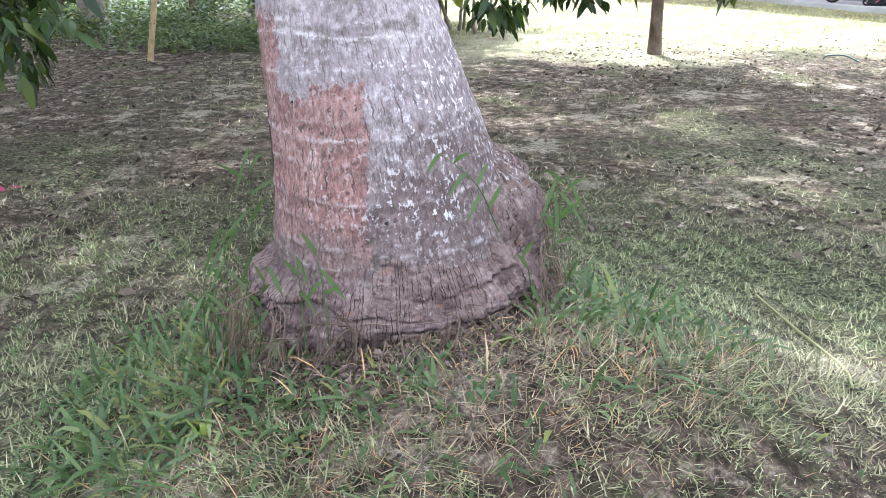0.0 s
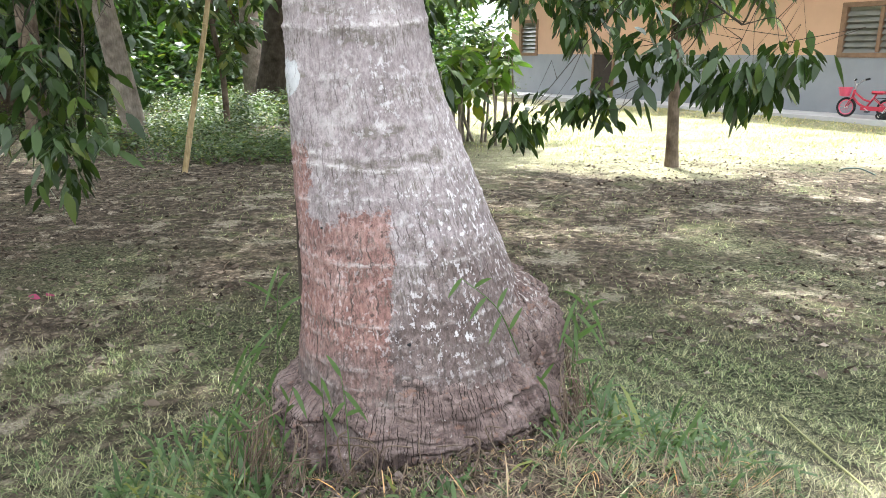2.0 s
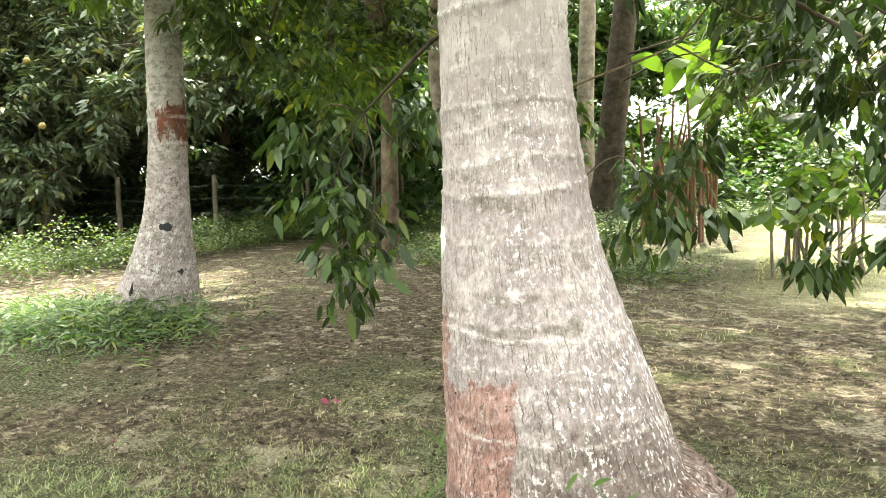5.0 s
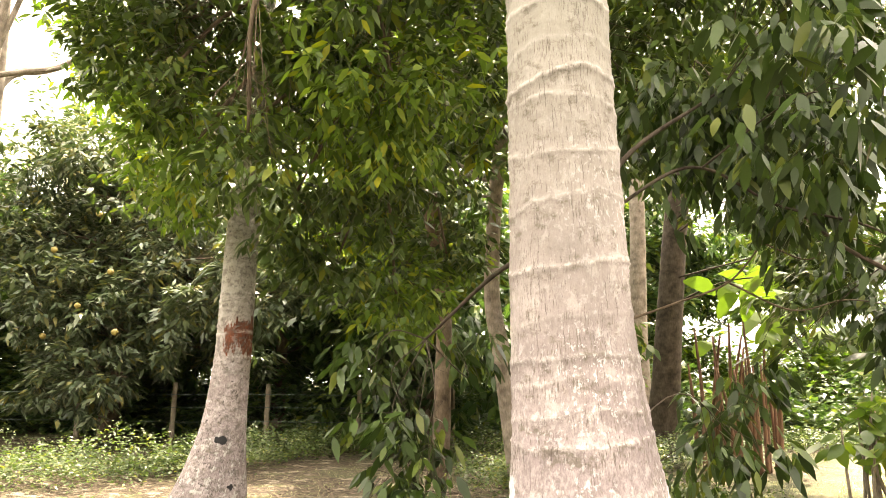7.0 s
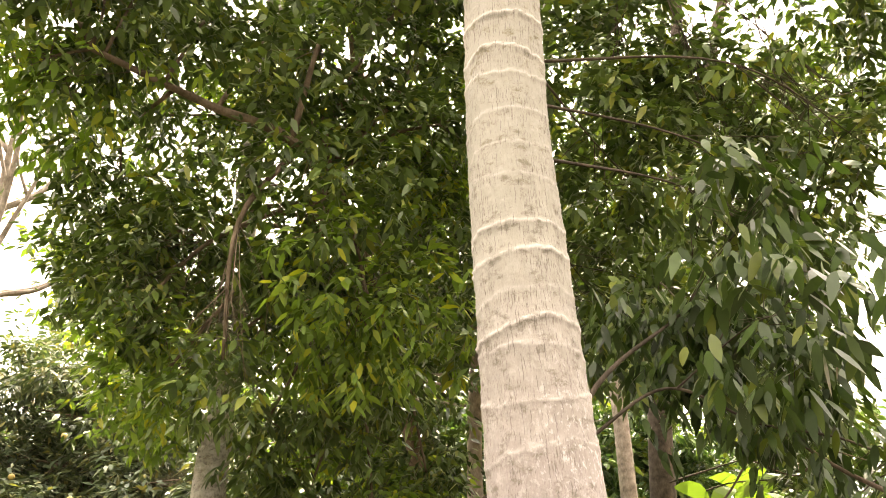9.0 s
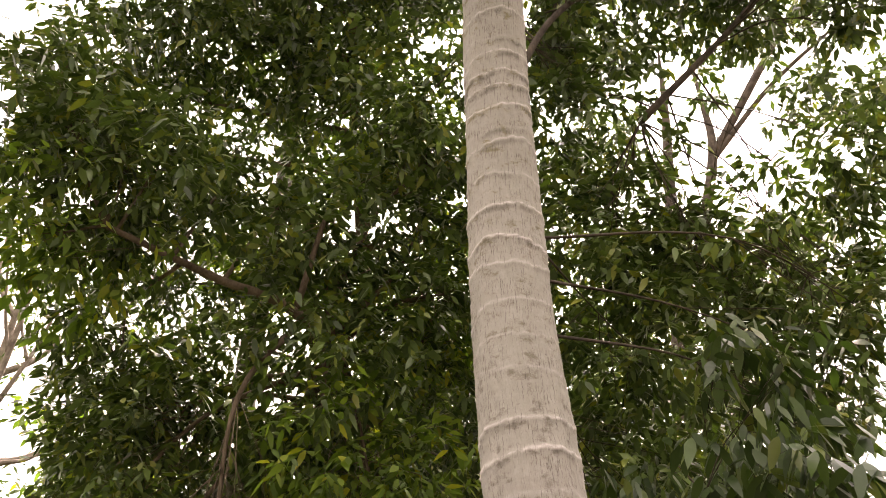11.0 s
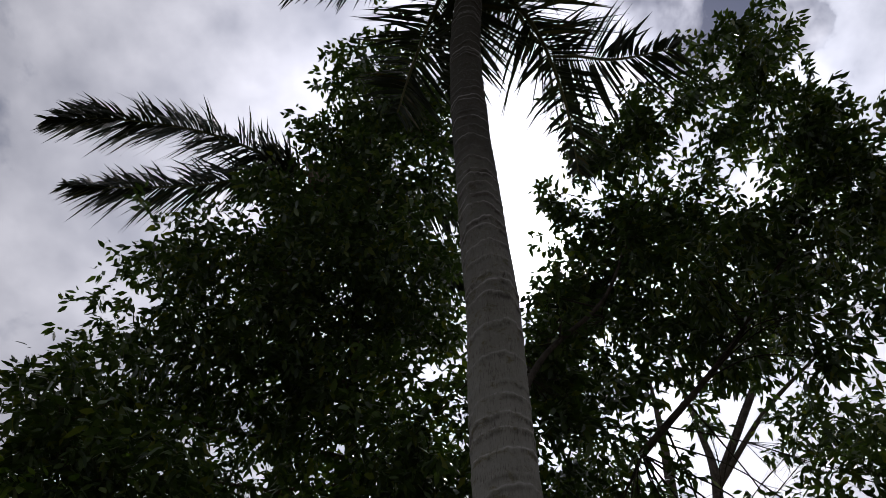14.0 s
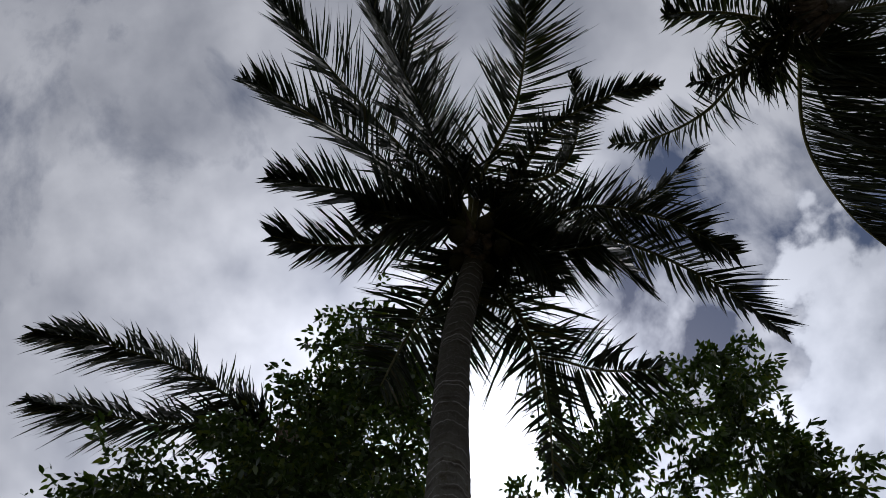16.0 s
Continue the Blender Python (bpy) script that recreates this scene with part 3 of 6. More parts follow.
def rosettes(rng, points, per, length, ratio=0.17, hang=0.45, out=None, shape=LEAF, spread=1.0):
    """Whorls of leaves that hang from twig ends."""
    n = len(points) * per
    pos = np.repeat(points, per, 0)
    a = rng.uniform(0, 2 * np.pi, n)
    way = np.stack([np.cos(a), np.sin(a), rng.normal(-hang, 0.4, n)], 1)
    if out is not None:
        way += np.repeat(out, per, 0) * 0.5
    way = unit(way)
    side = unit(np.cross(way, unit(np.stack([rng.normal(0, 0.5, n), rng.normal(0, 0.5, n), np.ones(n)], 1))))
    ln = length * rng.uniform(0.6, 1.2, n)
    return strips(pos + way * (0.25 * ln * spread)[:, None] + rng.normal(0, 0.03 * spread, (n, 3)), way, side, ln, ln * ratio, rng.uniform(0.05, 0.4, n), shape)


def join(sets):
    v, f, o = [], [], 0
    for a, b in sets:
        v.append(a)
        f.append(b + o)
        o += len(a)
    return np.concatenate(v), np.concatenate(f)


def tube_data(paths, sides=8):
    """Tapered tubes. paths: lists of (x, y, z, radius)."""
    sets = []
    for p in paths:
        p = np.array(p, float)
        c, r = p[:, :3], p[:, 3]
        t = unit(np.gradient(c, axis=0))
        ref = np.array([0.31, 0.95, 0.05]) if abs(t[0][2]) > 0.5 else np.array([0, 0.1, 1.0])
        u = unit(np.cross(t, ref))
        w = np.cross(t, u)
        a = np.linspace(0, 2 * np.pi, sides, endpoint=False)
        ring = c[:, None] + r[:, None, None] * (np.cos(a)[None, :, None] * u[:, None] + np.sin(a)[None, :, None] * w[:, None])
        m = len(p)
        i, j = np.meshgrid(np.arange(m - 1), np.arange(sides), indexing="ij")
        q = np.stack([i * sides + j, i * sides + (j + 1) % sides, (i + 1) * sides + (j + 1) % sides, (i + 1) * sides + j], -1).reshape(-1, 4)
        tri = np.concatenate([q[:, [0, 1, 2]], q[:, [0, 2, 3]]])
        v = ring.reshape(-1, 3)
        cap = len(v)
        v = np.concatenate([v, c[:1], c[-1:]])
        fan = [(cap, (s + 1) % sides, s) for s in range(sides)] + [(cap + 1, (m - 1) * sides + s, (m - 1) * sides + (s + 1) % sides) for s in range(sides)]
        sets.append((v, np.concatenate([tri, np.array(fan)])))
    return join(sets)


def bend(points, n=12):
    """A smooth line through points of any width."""
    p = np.array(points, float)
    q = np.concatenate([2 * p[:1] - p[1:2], p, 2 * p[-1:] - p[-2:-1]])
    out = []
    for i in range(1, len(q) - 2):
        t = np.linspace(0, 1, n, endpoint=False)[:, None]
        a, b, c, d = q[i - 1], q[i], q[i + 1], q[i + 2]
        out.append(0.5 * (2 * b + (c - a) * t + (2 * a - 5 * b + 4 * c - d) * t**2 + (3 * b - a - 3 * c + d) * t**3))
    out.append(p[-1:])
    return np.concatenate(out)


def box_bm(bm, lo, hi, bevel=0.0):
    g = bmesh.ops.create_cube(bm, size=1.0)
    for v in g["verts"]:
        v.co = Vector([lo[i] + (v.co[i] + 0.5) * (hi[i] - lo[i]) for i in range(3)])
    if bevel:
        bmesh.ops.bevel(bm, geom=list({e for v in g["verts"] for e in v.link_edges}), offset=bevel, segments=2, affect="EDGES")
    return bm

# ---------------------------------------------------------------- ground
def ground_sheet():
    s = np.linspace(-1, 1, 191)
    ax = np.sinh(s * 6.2) / np.sinh(6.2) * 260
    x, y = np.meshgrid(ax, ax + 1.0, indexing="ij")
    z = ground_z(x, y)
    n = len(s)
    i, j = np.meshgrid(np.arange(n - 1), np.arange(n - 1), indexing="ij")
    f = np.stack([i * n + j, (i + 1) * n + j, (i + 1) * n + j + 1, i * n + j + 1], -1).reshape(-1, 4)
    ob = new("ground", data_mesh("ground", np.stack([x, y, z], -1).reshape(-1, 3), f, M_ground, True))
    tagged(ob, "patchy mown lawn with bare brown soil under the trees", "ground", kind="structure")


ground_sheet()


def blades(name, label, mat, n, box, height, width, seed, keep=None):
    rng = np.random.RandomState(seed)
    x, y = rng.uniform(box[0], box[2], n), rng.uniform(box[1], box[3], n)
    if keep is not None:
        k = keep(x, y, rng)
        x, y = x[k], y[k]
    n = len(x)
    pos = np.stack([x, y, ground_z(x, y) - 0.004], 1)
    a = rng.uniform(0, 6.28, n)
    lean = rng.uniform(0.5, 2.6, n)
    way = unit(np.stack([np.cos(a) * lean, np.sin(a) * lean, np.ones(n)], 1))
    side = unit(np.stack([-np.sin(a), np.cos(a), np.zeros(n)], 1))
    ln = height * rng.uniform(0.5, 1.3, n) * (1 + 0.35 * rough_field(x, y))
    v, f = strips(pos, way, side, ln, np.full(n, width), rng.uniform(0, 0.5, n), BLADE)
    ob = new(name, data_mesh(name, v, f, mat))
    return tagged(ob, label, "grass", kind="stuff")


def clear_of_trunk(x, y):
    return ((x - 0.05) ** 2 + y**2) > 0.34**2


tussock = waves(21, 55, 2)


def near_lawn(x, y, r):
    n = len(x)
    thin = np.clip(1.45 - np.hypot((x - 0.2) * 0.62, y + 0.5) * 0.46 + 0.25 * patchy(x * 1.7, y * 1.7), 0.0, 1) ** 1.4
    return ((patchy(x, y) + r.uniform(-0.7, 0.7, n) < 0.5) & clear_of_trunk(x, y) & (np.hypot(x - 0.25, y + 0.62) > 0.40 * r.uniform(0, 1, n) ** 1.6)
            & (r.uniform(0, 1, n) < thin * np.clip(0.62 + 0.75 * tussock(x, y), 0.05, 1)))


def far_lawn(x, y, r):
    n = len(x)
    edge = np.clip(1.6 - np.hypot(x - 0.5, y - 4.0) * 0.14, 0, 1)
    return (patchy(x, y) + r.uniform(-0.6, 0.6, n) < -0.22 + 0.7 * (y > 6.5)) & (np.hypot(x - 0.2, y + 0.5) > 1.6 * r.uniform(0, 1, n)) & (r.uniform(0, 1, n) < edge)


blades("lawn_grass", "short thin lawn grass, green and straw coloured", M_grass_blade, 2400000, (-4.6, -4.2, 5.2, 4.0), 0.038, 0.0017, 11, near_lawn)
blades("lawn_grass", "sparse lawn grass among bare soil", M_grass_blade, 420000, (-10, -6, 11, 12), 0.042, 0.0030, 12, far_lawn)
blades("lawn_grass", "sun-bleached open lawn before the house, paled further for full sun", M_straw, 90000, (0, 6.5, 10, 14), 0.06, 0.006, 14,
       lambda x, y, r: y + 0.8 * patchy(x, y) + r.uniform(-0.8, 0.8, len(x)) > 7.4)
blades("dry_grass", "dry straw-coloured grass stems lying on the mound", M_dry, 36000, (-0.8, -1.25, 1.1, 0.15), 0.055, 0.0010, 13,
       lambda x, y, r: clear_of_trunk(x, y) & (np.hypot(x - 0.1, y + 0.35) + r.uniform(-0.35, 0.35, len(x)) < 0.62))

# ---------------------------------------------------------------- palms


def lathe(axis, nz, nt, seed, ring_gap, lip, mat):
    """A ringed palm stem round a curved axis of (x, y, z, radius)."""
    rng = np.random.RandomState(seed)
    fine = bend(axis, 24)
    zs = fine[:, 2]
    z = np.linspace(zs[0], zs[-1], nz)
    cx, cy, r = (np.interp(z, zs, fine[:, i]) for i in (0, 1, 3))
    rings = [zs[0] - 0.2]
    while rings[-1] < zs[-1] + 0.3:
        rings.append(rings[-1] + ring_gap * float(np.interp(rings[-1], (0.9, 1.5, 3.0, 8.0), (0.62, 1.0, 1.1, 0.85))) * rng.choice([rng.uniform(0.35, 0.6), rng.uniform(0.75, 1.4)], p=[0.25, 0.75]))
    rings = np.array(rings)
    th = np.pi / 2 + np.linspace(0, 2 * np.pi, nt, endpoint=False)
    Z, T = np.meshgrid(z, th, indexing="ij")
    # each ring slants its own way
    slant = rng.uniform(0.1, 1.0, len(rings)) * np.interp(rings, (0.9, 1.7), (0.006, 0.026)) * ring_gap / 0.105
    phase = np.pi / 2 + rng.normal(0, 0.9, len(rings))
    kink = rng.uniform(0, 6.28, len(rings))
    edge = rings[:, None] + slant[:, None] * np.sin(th[None] + phase[:, None]) + 0.005 * np.sin(2 * th[None] + kink[:, None]) + 0.003 * np.sin(5 * th[None] + 2 * kink[:, None]) + 0.0015 * np.sin(17 * th[None] + kink[:, None])
    idx = np.stack([np.clip(np.searchsorted(edge[:, j], z) - 1, 0, len(rings) - 2) for j in range(nt)], 1)
    cols = np.arange(nt)[None]
    low, high = edge[idx, cols], edge[idx + 1, cols]
    fr = np.clip((Z - low) / (high - low), 0, 1)
    d = np.minimum(np.abs(Z - low), np.abs(high - Z))
    strong = rng.uniform(0.12, 1.15, len(rings))
    amp = np.where(fr < 0.5, strong[idx], strong[idx + 1])
    off = lip * np.interp(Z, (0.9, 1.7, 3.0, 5.0), (0.45, 1.0, 0.8, 0.6)) * amp * (0.55 * np.exp(-((d / 0.0045) ** 2)) * (0.6 + 0.4 * np.sin(3 * T + 9 * strong[idx])) + 0.75 * np.abs(2 * fr - 1) ** 2.2)
    scar = np.exp(-((d / 0.0042) ** 2)) * np.clip(amp, 0, 1)
    off += 0.004 * np.sin(3 * T + Z * 2.3) + 0.003 * np.sin(7 * T - Z * 6) + 0.0022 * np.sin(19 * T + 13 * Z) * np.sin(31 * Z + 3 * T)
    off += rng.normal(0, 0.0007, off.shape)
    R = r[:, None] + off
    v = np.stack([cx[:, None] + R * np.cos(T), cy[:, None] + R * np.sin(T), Z], -1).reshape(-1, 3)
    i, j = np.meshgrid(np.arange(nz - 1), np.arange(nt), indexing="ij")
    f = np.stack([i * nt + j, i * nt + (j + 1) % nt, (i + 1) * nt + (j + 1) % nt, (i + 1) * nt + j], -1).reshape(-1, 4)
    me = data_mesh("trunk", v, f, mat, True)
    top = np.clip(1 - (high - Z) / 0.05, 0, 1) * amp
    # where the painted shadow lies, just below each ring
    lip_shade = np.exp(-(((high - Z) / np.interp(Z, (2.0, 5.0), (0.006, 0.016)) - 1.6) ** 2)) * np.interp(Z, (0.9, 3.0, 5.0), (0.35, 0.7, 2.0)) * np.roll(amp, 3, 0)
    for name, values in (("scar", scar), ("under", top), ("lip_shade", lip_shade), ("arc", (T - np.pi / 2) * 0.19)):
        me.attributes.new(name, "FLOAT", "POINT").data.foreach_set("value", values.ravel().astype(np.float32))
    return me


PINNA = ((0, 0.35), (0.25, 1.0), (0.65, 0.75), (1, 0))


def frond(rng, parent, base, tip, lift, leaf_len, count=130, droop=0.5, twist=0.0, wide=0.015, swept=None, fold=None):
    base, tip = np.array(base, float), np.array(tip, float)
    span = np.linalg.norm(tip - base)
    lift = lift * 1.35
    sideways = rng.normal(0, 0.10) * span * unit(np.cross(tip - base, (0.0, 0.0, 1.0)))
    mid = base + 0.52 * (tip - base) + np.array([0, 0, lift * span]) + sideways
    low = base + 0.2 * (tip - base) + np.array([0, 0, lift * span * 0.75])
    line = bend([base, low, mid, base + 0.82 * (tip - base) + np.array([0, 0, lift * span * 0.62]) + 0.75 * sideways, tip], 12)
    n = len(line)
    tube = np.concatenate([line, np.linspace(0.035, 0.006, n)[:, None]], 1)
    fr = part_data("frond", data_mesh("rachis", *tube_data([tube], 6), M_rachis, True), parent)
    s = np.concatenate([np.linspace(0.14, 1.0, count)] * 2)
    sign = np.repeat([-1.0, 1.0], count)
    fi = s * (n - 1)
    lo = np.clip(fi.astype(int), 0, n - 2)
    pos = line[lo] + (line[lo + 1] - line[lo]) * (fi - lo)[:, None]
    t = unit(np.gradient(line, axis=0))[lo]
    up = np.array([math.sin(twist), 0, math.cos(twist)])
    swept = rng.uniform(0.2, 0.62) if swept is None else swept
    lateral = unit(np.cross(t, up))
    windward = np.sign(lateral @ np.array([0.6, -0.8, 0.0]) + 1e-6)
    out = lateral * (sign * (1 - swept) + windward * swept)[:, None]
    prof = np.clip(np.sin(np.pi * np.clip(0.18 + s * 0.78, 0, 1)) ** 0.7, 0.2, 1)
    m = len(s)
    bunch = np.sin(s * 41 + rng.uniform(0, 6)) * 0.12
    fold = rng.uniform(0.2, 0.9) if fold is None else fold
    way = unit(out * 1.1 + t * (0.5 + 0.5 * s**3 + bunch)[:, None] - np.array([0, 0, 1.0]) * (fold + rng.normal(0, 0.16, m))[:, None] + rng.normal(0, 0.09, (m, 3)))
    side = unit(np.cross(way, np.cross(lateral, way) + rng.normal(0, 0.45, (m, 3))))
    ln = 1.18 * leaf_len * prof * rng.uniform(0.6, 1.12, m) * np.where(np.sin(s * 23 + sign * 2 + rng.uniform(0, 6)) > 0.86, 0.45, 1.0)
    keep = rng.uniform(0, 1, m) > 0.06
    pos, way, side, ln, m = pos[keep], way[keep], side[keep], ln[keep], int(keep.sum())
    v, f = strips(pos, way, side, ln, np.full(m, wide), droop * rng.uniform(0.4, 2.0, m), PINNA)
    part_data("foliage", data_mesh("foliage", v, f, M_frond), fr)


M_rachis = plain("frond_rib", (0.16, 0.15, 0.06), 0.5, 0.2, 15)

AXIS = [
    (0.06, 0.0, 0.20, 0.325), (0.056, 0.0, 0.45, 0.308), (0.038, 0.0, 0.62, 0.274), (0.01, 0.0, 0.77, 0.245), (-0.02, 0.0, 0.90, 0.222), (-0.045, 0.0, 1.02, 0.199),
    (-0.07, 0.0, 1.15, 0.178), (-0.085, 0.0, 1.30, 0.160), (-0.10, 0.0, 1.52, 0.147), (-0.11, 0.0, 1.80, 0.137), (-0.13, 0.0, 2.20, 0.131),
    (-0.14, 0.0, 2.60, 0.126), (-0.14, 0.0, 3.0, 0.122), (-0.11, -0.03, 3.5, 0.120), (-0.06, -0.09, 4.0, 0.119), (0.02, -0.22, 4.5, 0.118),
    (0.10, -0.40, 5.5, 0.114), (0.20, -0.58, 6.4, 0.111), (0.31, -0.75, 7.0, 0.109), (0.45, -0.92, 7.6, 0.106), (0.58, -1.07, 8.05, 0.104), (0.68, -1.22, 8.5, 0.10),
]
palm = thing("coconut_palm", "tall coconut palm with pale ringed trunk and a ragged crown", "palm tree")
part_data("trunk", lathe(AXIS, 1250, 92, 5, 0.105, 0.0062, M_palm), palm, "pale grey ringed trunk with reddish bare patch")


def root_mass():
    nz, nt = 190, 240
    rng = np.random.RandomState(9)
    z = np.linspace(0.02, 0.70, nz)
    th = np.pi / 2 + np.linspace(0, 2 * np.pi, nt, endpoint=False)
    Z, T = np.meshgrid(z, th, indexing="ij")
    prof = np.interp(z, (0.02, 0.20, 0.27, 0.33, 0.385, 0.41, 0.425, 0.47, 0.70), (0.31, 0.335, 0.366, 0.384, 0.378, 0.358, 0.32, 0.27, 0.18))[:, None]
    right = np.interp(z, (0.02, 0.30, 0.45, 0.56, 0.63, 0.675, 0.70), (0.39, 0.405, 0.394, 0.370, 0.335, 0.285, 0.21))[:, None]
    front = np.interp(z, (0.02, 0.20, 0.32, 0.40, 0.46, 0.52, 0.60, 0.70), (0.34, 0.36, 0.372, 0.350, 0.322, 0.291, 0.25, 0.18))[:, None]
    ledge = np.clip(np.cos(T - np.pi - 0.15), 0, 1) ** 1.5
    w = np.clip(np.cos(T - 0.25), 0, 1) ** 3
    R = (prof * ledge + front * (1 - ledge)) * (1 - w) + right * w
    for k in range(26):
        a, b, c = rng.randint(2, 22), rng.uniform(2, 30), rng.uniform(0, 6.28)
        R = R + 0.0045 / (1 + 0.16 * a) * np.sin(a * T + b * Z + c)
    for k in range(44):
        a, b, c = rng.randint(18, 70), rng.uniform(20, 95), rng.uniform(0, 6.28)
        R = R + 0.0011 * np.sin(a * T + b * Z + c) * (0.5 + 0.9 * w)
    # knobbly lower flank
    R = R + w * 0.012 * np.sin(9 * T + 26 * Z) * np.sin(23 * Z + 5 * T + 1.0) * np.clip((0.62 - Z) / 0.2, 0, 1)
    # long splits that run round the foot, rising to one side
    split_shade = np.zeros_like(R)
    rise = 0.03 * np.sin(T + 0.6)
    for zc, dip, ph in ((0.375, 0.006, 0.3), (0.405, 0.010, 2.1), (0.435, 0.006, 4.0), (0.465, 0.011, 1.2), (0.50, 0.007, 5.2), (0.54, 0.005, 3.1)):
        line = np.exp(-(((Z - zc - rise - 0.004 * np.sin(5 * T + ph) - 0.002 * np.sin(19 * T + 2 * ph)) / 0.0026) ** 2))
        line = line * np.clip(1.6 * np.sin(2.3 * T + ph) + 0.5 * np.sin(9 * T + ph), 0, 1)
        R = R - dip * line
        split_shade = np.maximum(split_shade, line)
        # the layer below stands out a little
        R = R + 0.25 * dip * np.exp(-(((Z - zc - rise + 0.012) / 0.012) ** 2))
    # ragged, hollow underside, with its shade also painted dark
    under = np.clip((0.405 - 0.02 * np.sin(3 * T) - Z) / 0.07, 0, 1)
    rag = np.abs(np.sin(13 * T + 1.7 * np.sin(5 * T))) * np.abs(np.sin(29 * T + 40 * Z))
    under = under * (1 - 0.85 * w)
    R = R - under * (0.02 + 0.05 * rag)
    split_shade = np.maximum(split_shade, 0.8 * under * rag)
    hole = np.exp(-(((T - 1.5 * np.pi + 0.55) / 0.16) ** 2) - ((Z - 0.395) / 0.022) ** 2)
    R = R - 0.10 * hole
    split_shade = np.clip(np.maximum(split_shade, 1.2 * hole), 0, 1)
    R += 0.0025 * np.abs(np.sin(62 * T + 3 * np.sin(14 * Z))) ** 0.5 - 0.002 + rng.normal(0, 0.0018, R.shape)
    v = np.stack([0.045 + R * np.cos(T), R * np.sin(T), Z], -1).reshape(-1, 3)
    i, j = np.meshgrid(np.arange(nz - 1), np.arange(nt), indexing="ij")
    f = np.stack([i * nt + j, i * nt + (j + 1) % nt, (i + 1) * nt + (j + 1) % nt, (i + 1) * nt + j], -1).reshape(-1, 4)
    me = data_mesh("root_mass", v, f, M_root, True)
    for name, values in (("split_shade", split_shade), ("arc", (T - np.pi / 2) * 0.39)):
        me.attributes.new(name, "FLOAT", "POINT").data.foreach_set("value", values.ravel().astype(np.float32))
    return me


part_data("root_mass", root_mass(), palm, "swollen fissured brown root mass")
# small dark holes in the bare patch
for hx, hy, hz, hr in ((-0.050, -0.238, 0.769, 0.010), (-0.083, -0.217, 0.863, 0.006), (-0.153, -0.180, 0.846, 0.005), (-0.086, -0.237, 0.679, 0.006), (0.039, -0.276, 0.609, 0.005)):
    bm = bmesh.new()
    bmesh.ops.create_icosphere(bm, subdivisions=2, radius=hr)
    for v in bm.verts:
        v.co = Vector((v.co.x, v.co.y * 0.5, v.co.z * (0.8 + 0.3 * math.sin(v.co.x * 400)))) + Vector((hx, hy, hz))
    part("bark_hole", bm, M_black, palm, "small dark hole in the bark", True)

# thin dead roots and stems that hang over the foot
rng = np.random.RandomState(21)
roots = []
for _ in range(190):
    a = rng.uniform(-2.9, 0.6)
    r0, zt = 0.395, rng.uniform(0.28, 0.46) if a < -0.7 else rng.uniform(0.30, 0.52)
    x0, y0 = 0.045 + r0 * math.cos(a), r0 * math.sin(a)
    d = rng.uniform(0.01, 0.10)
    b = a + rng.normal(0, 0.9)
    x1, y1 = x0 + d * math.cos(b), y0 + d * math.sin(b)
    zb = float(ground_z(x1, y1)) + 0.004
    w = rng.uniform(0.0008, 0.0020)
    roots.append(np.concatenate([bend([(x0, y0, zt), (x0 + 0.5 * (x1 - x0) + rng.normal(0, 0.02), y0 + 0.5 * (y1 - y0), 0.6 * zt + 0.4 * zb + 0.03), (x1, y1, zb)], 4), np.full((9, 1), w)], 1))
part_data("root_fringe", data_mesh("root_fringe", *tube_data(roots, 4), M_husk, True), palm)

CROWN = (0.68, -1.22, 8.5)
rng = np.random.RandomState(31)
FRONDS_HIGH = (
        (-0.44, -4.13, 9.0, 0.16, 0.62), (-0.87, -3.37, 8.6, 0.16, 0.6), (-0.87, -2.41, 8.2, 0.15, 0.55), (-0.95, -1.91, 7.8, 0.18, 0.5),
        (-0.35, -0.60, 6.9, 0.22, 0.55), (0.45, -3.96, 9.5, 0.12, 0.6), (1.22, -3.9, 9.6, 0.12, 0.65), (2.03, -3.5, 9.5, 0.12, 0.65),
        (2.22, -2.53, 9.4, 0.10, 0.32), (2.89, -2.09, 8.8, 0.14, 0.30), (2.88, -1.41, 8.4, 0.14, 0.42))
FRONDS_LOW = (
        (2.73, -0.50, 7.8, 0.16, 0.5), (2.79, 0.16, 7.4, 0.20, 0.5), (1.65, -0.02, 7.0, 0.22, 0.6), (0.64, 0.30, 6.5, 0.22, 0.40), (0.05, -0.55, 7.0, 0.2, 0.45),
        (1.6, -1.0, 7.4, 0.2, 0.6), (-0.2, -1.9, 8.0, 0.15, 0.6), (1.9, -0.55, 7.7, 0.18, 0.55), (1.15, -0.75, 7.5, 0.2, 0.5))
for tx, ty, tz, lift, ll in FRONDS_HIGH + FRONDS_LOW:
    high = tz > 7.1
    base = (0.71, -1.38, 8.72 + rng.uniform(-0.2, 0.1)) if high else CROWN
    frond(rng, palm, base, (tx, ty, tz), lift, ll * (0.98 if high else 1.05), 150 if high else 120, twist=rng.normal(0, 0.7) if high else 0.0, swept=rng.uniform(0.25, 0.5) * (tx < 1.5) if high else 0.0, fold=rng.uniform(0.45, 0.95) if high else 0.05)


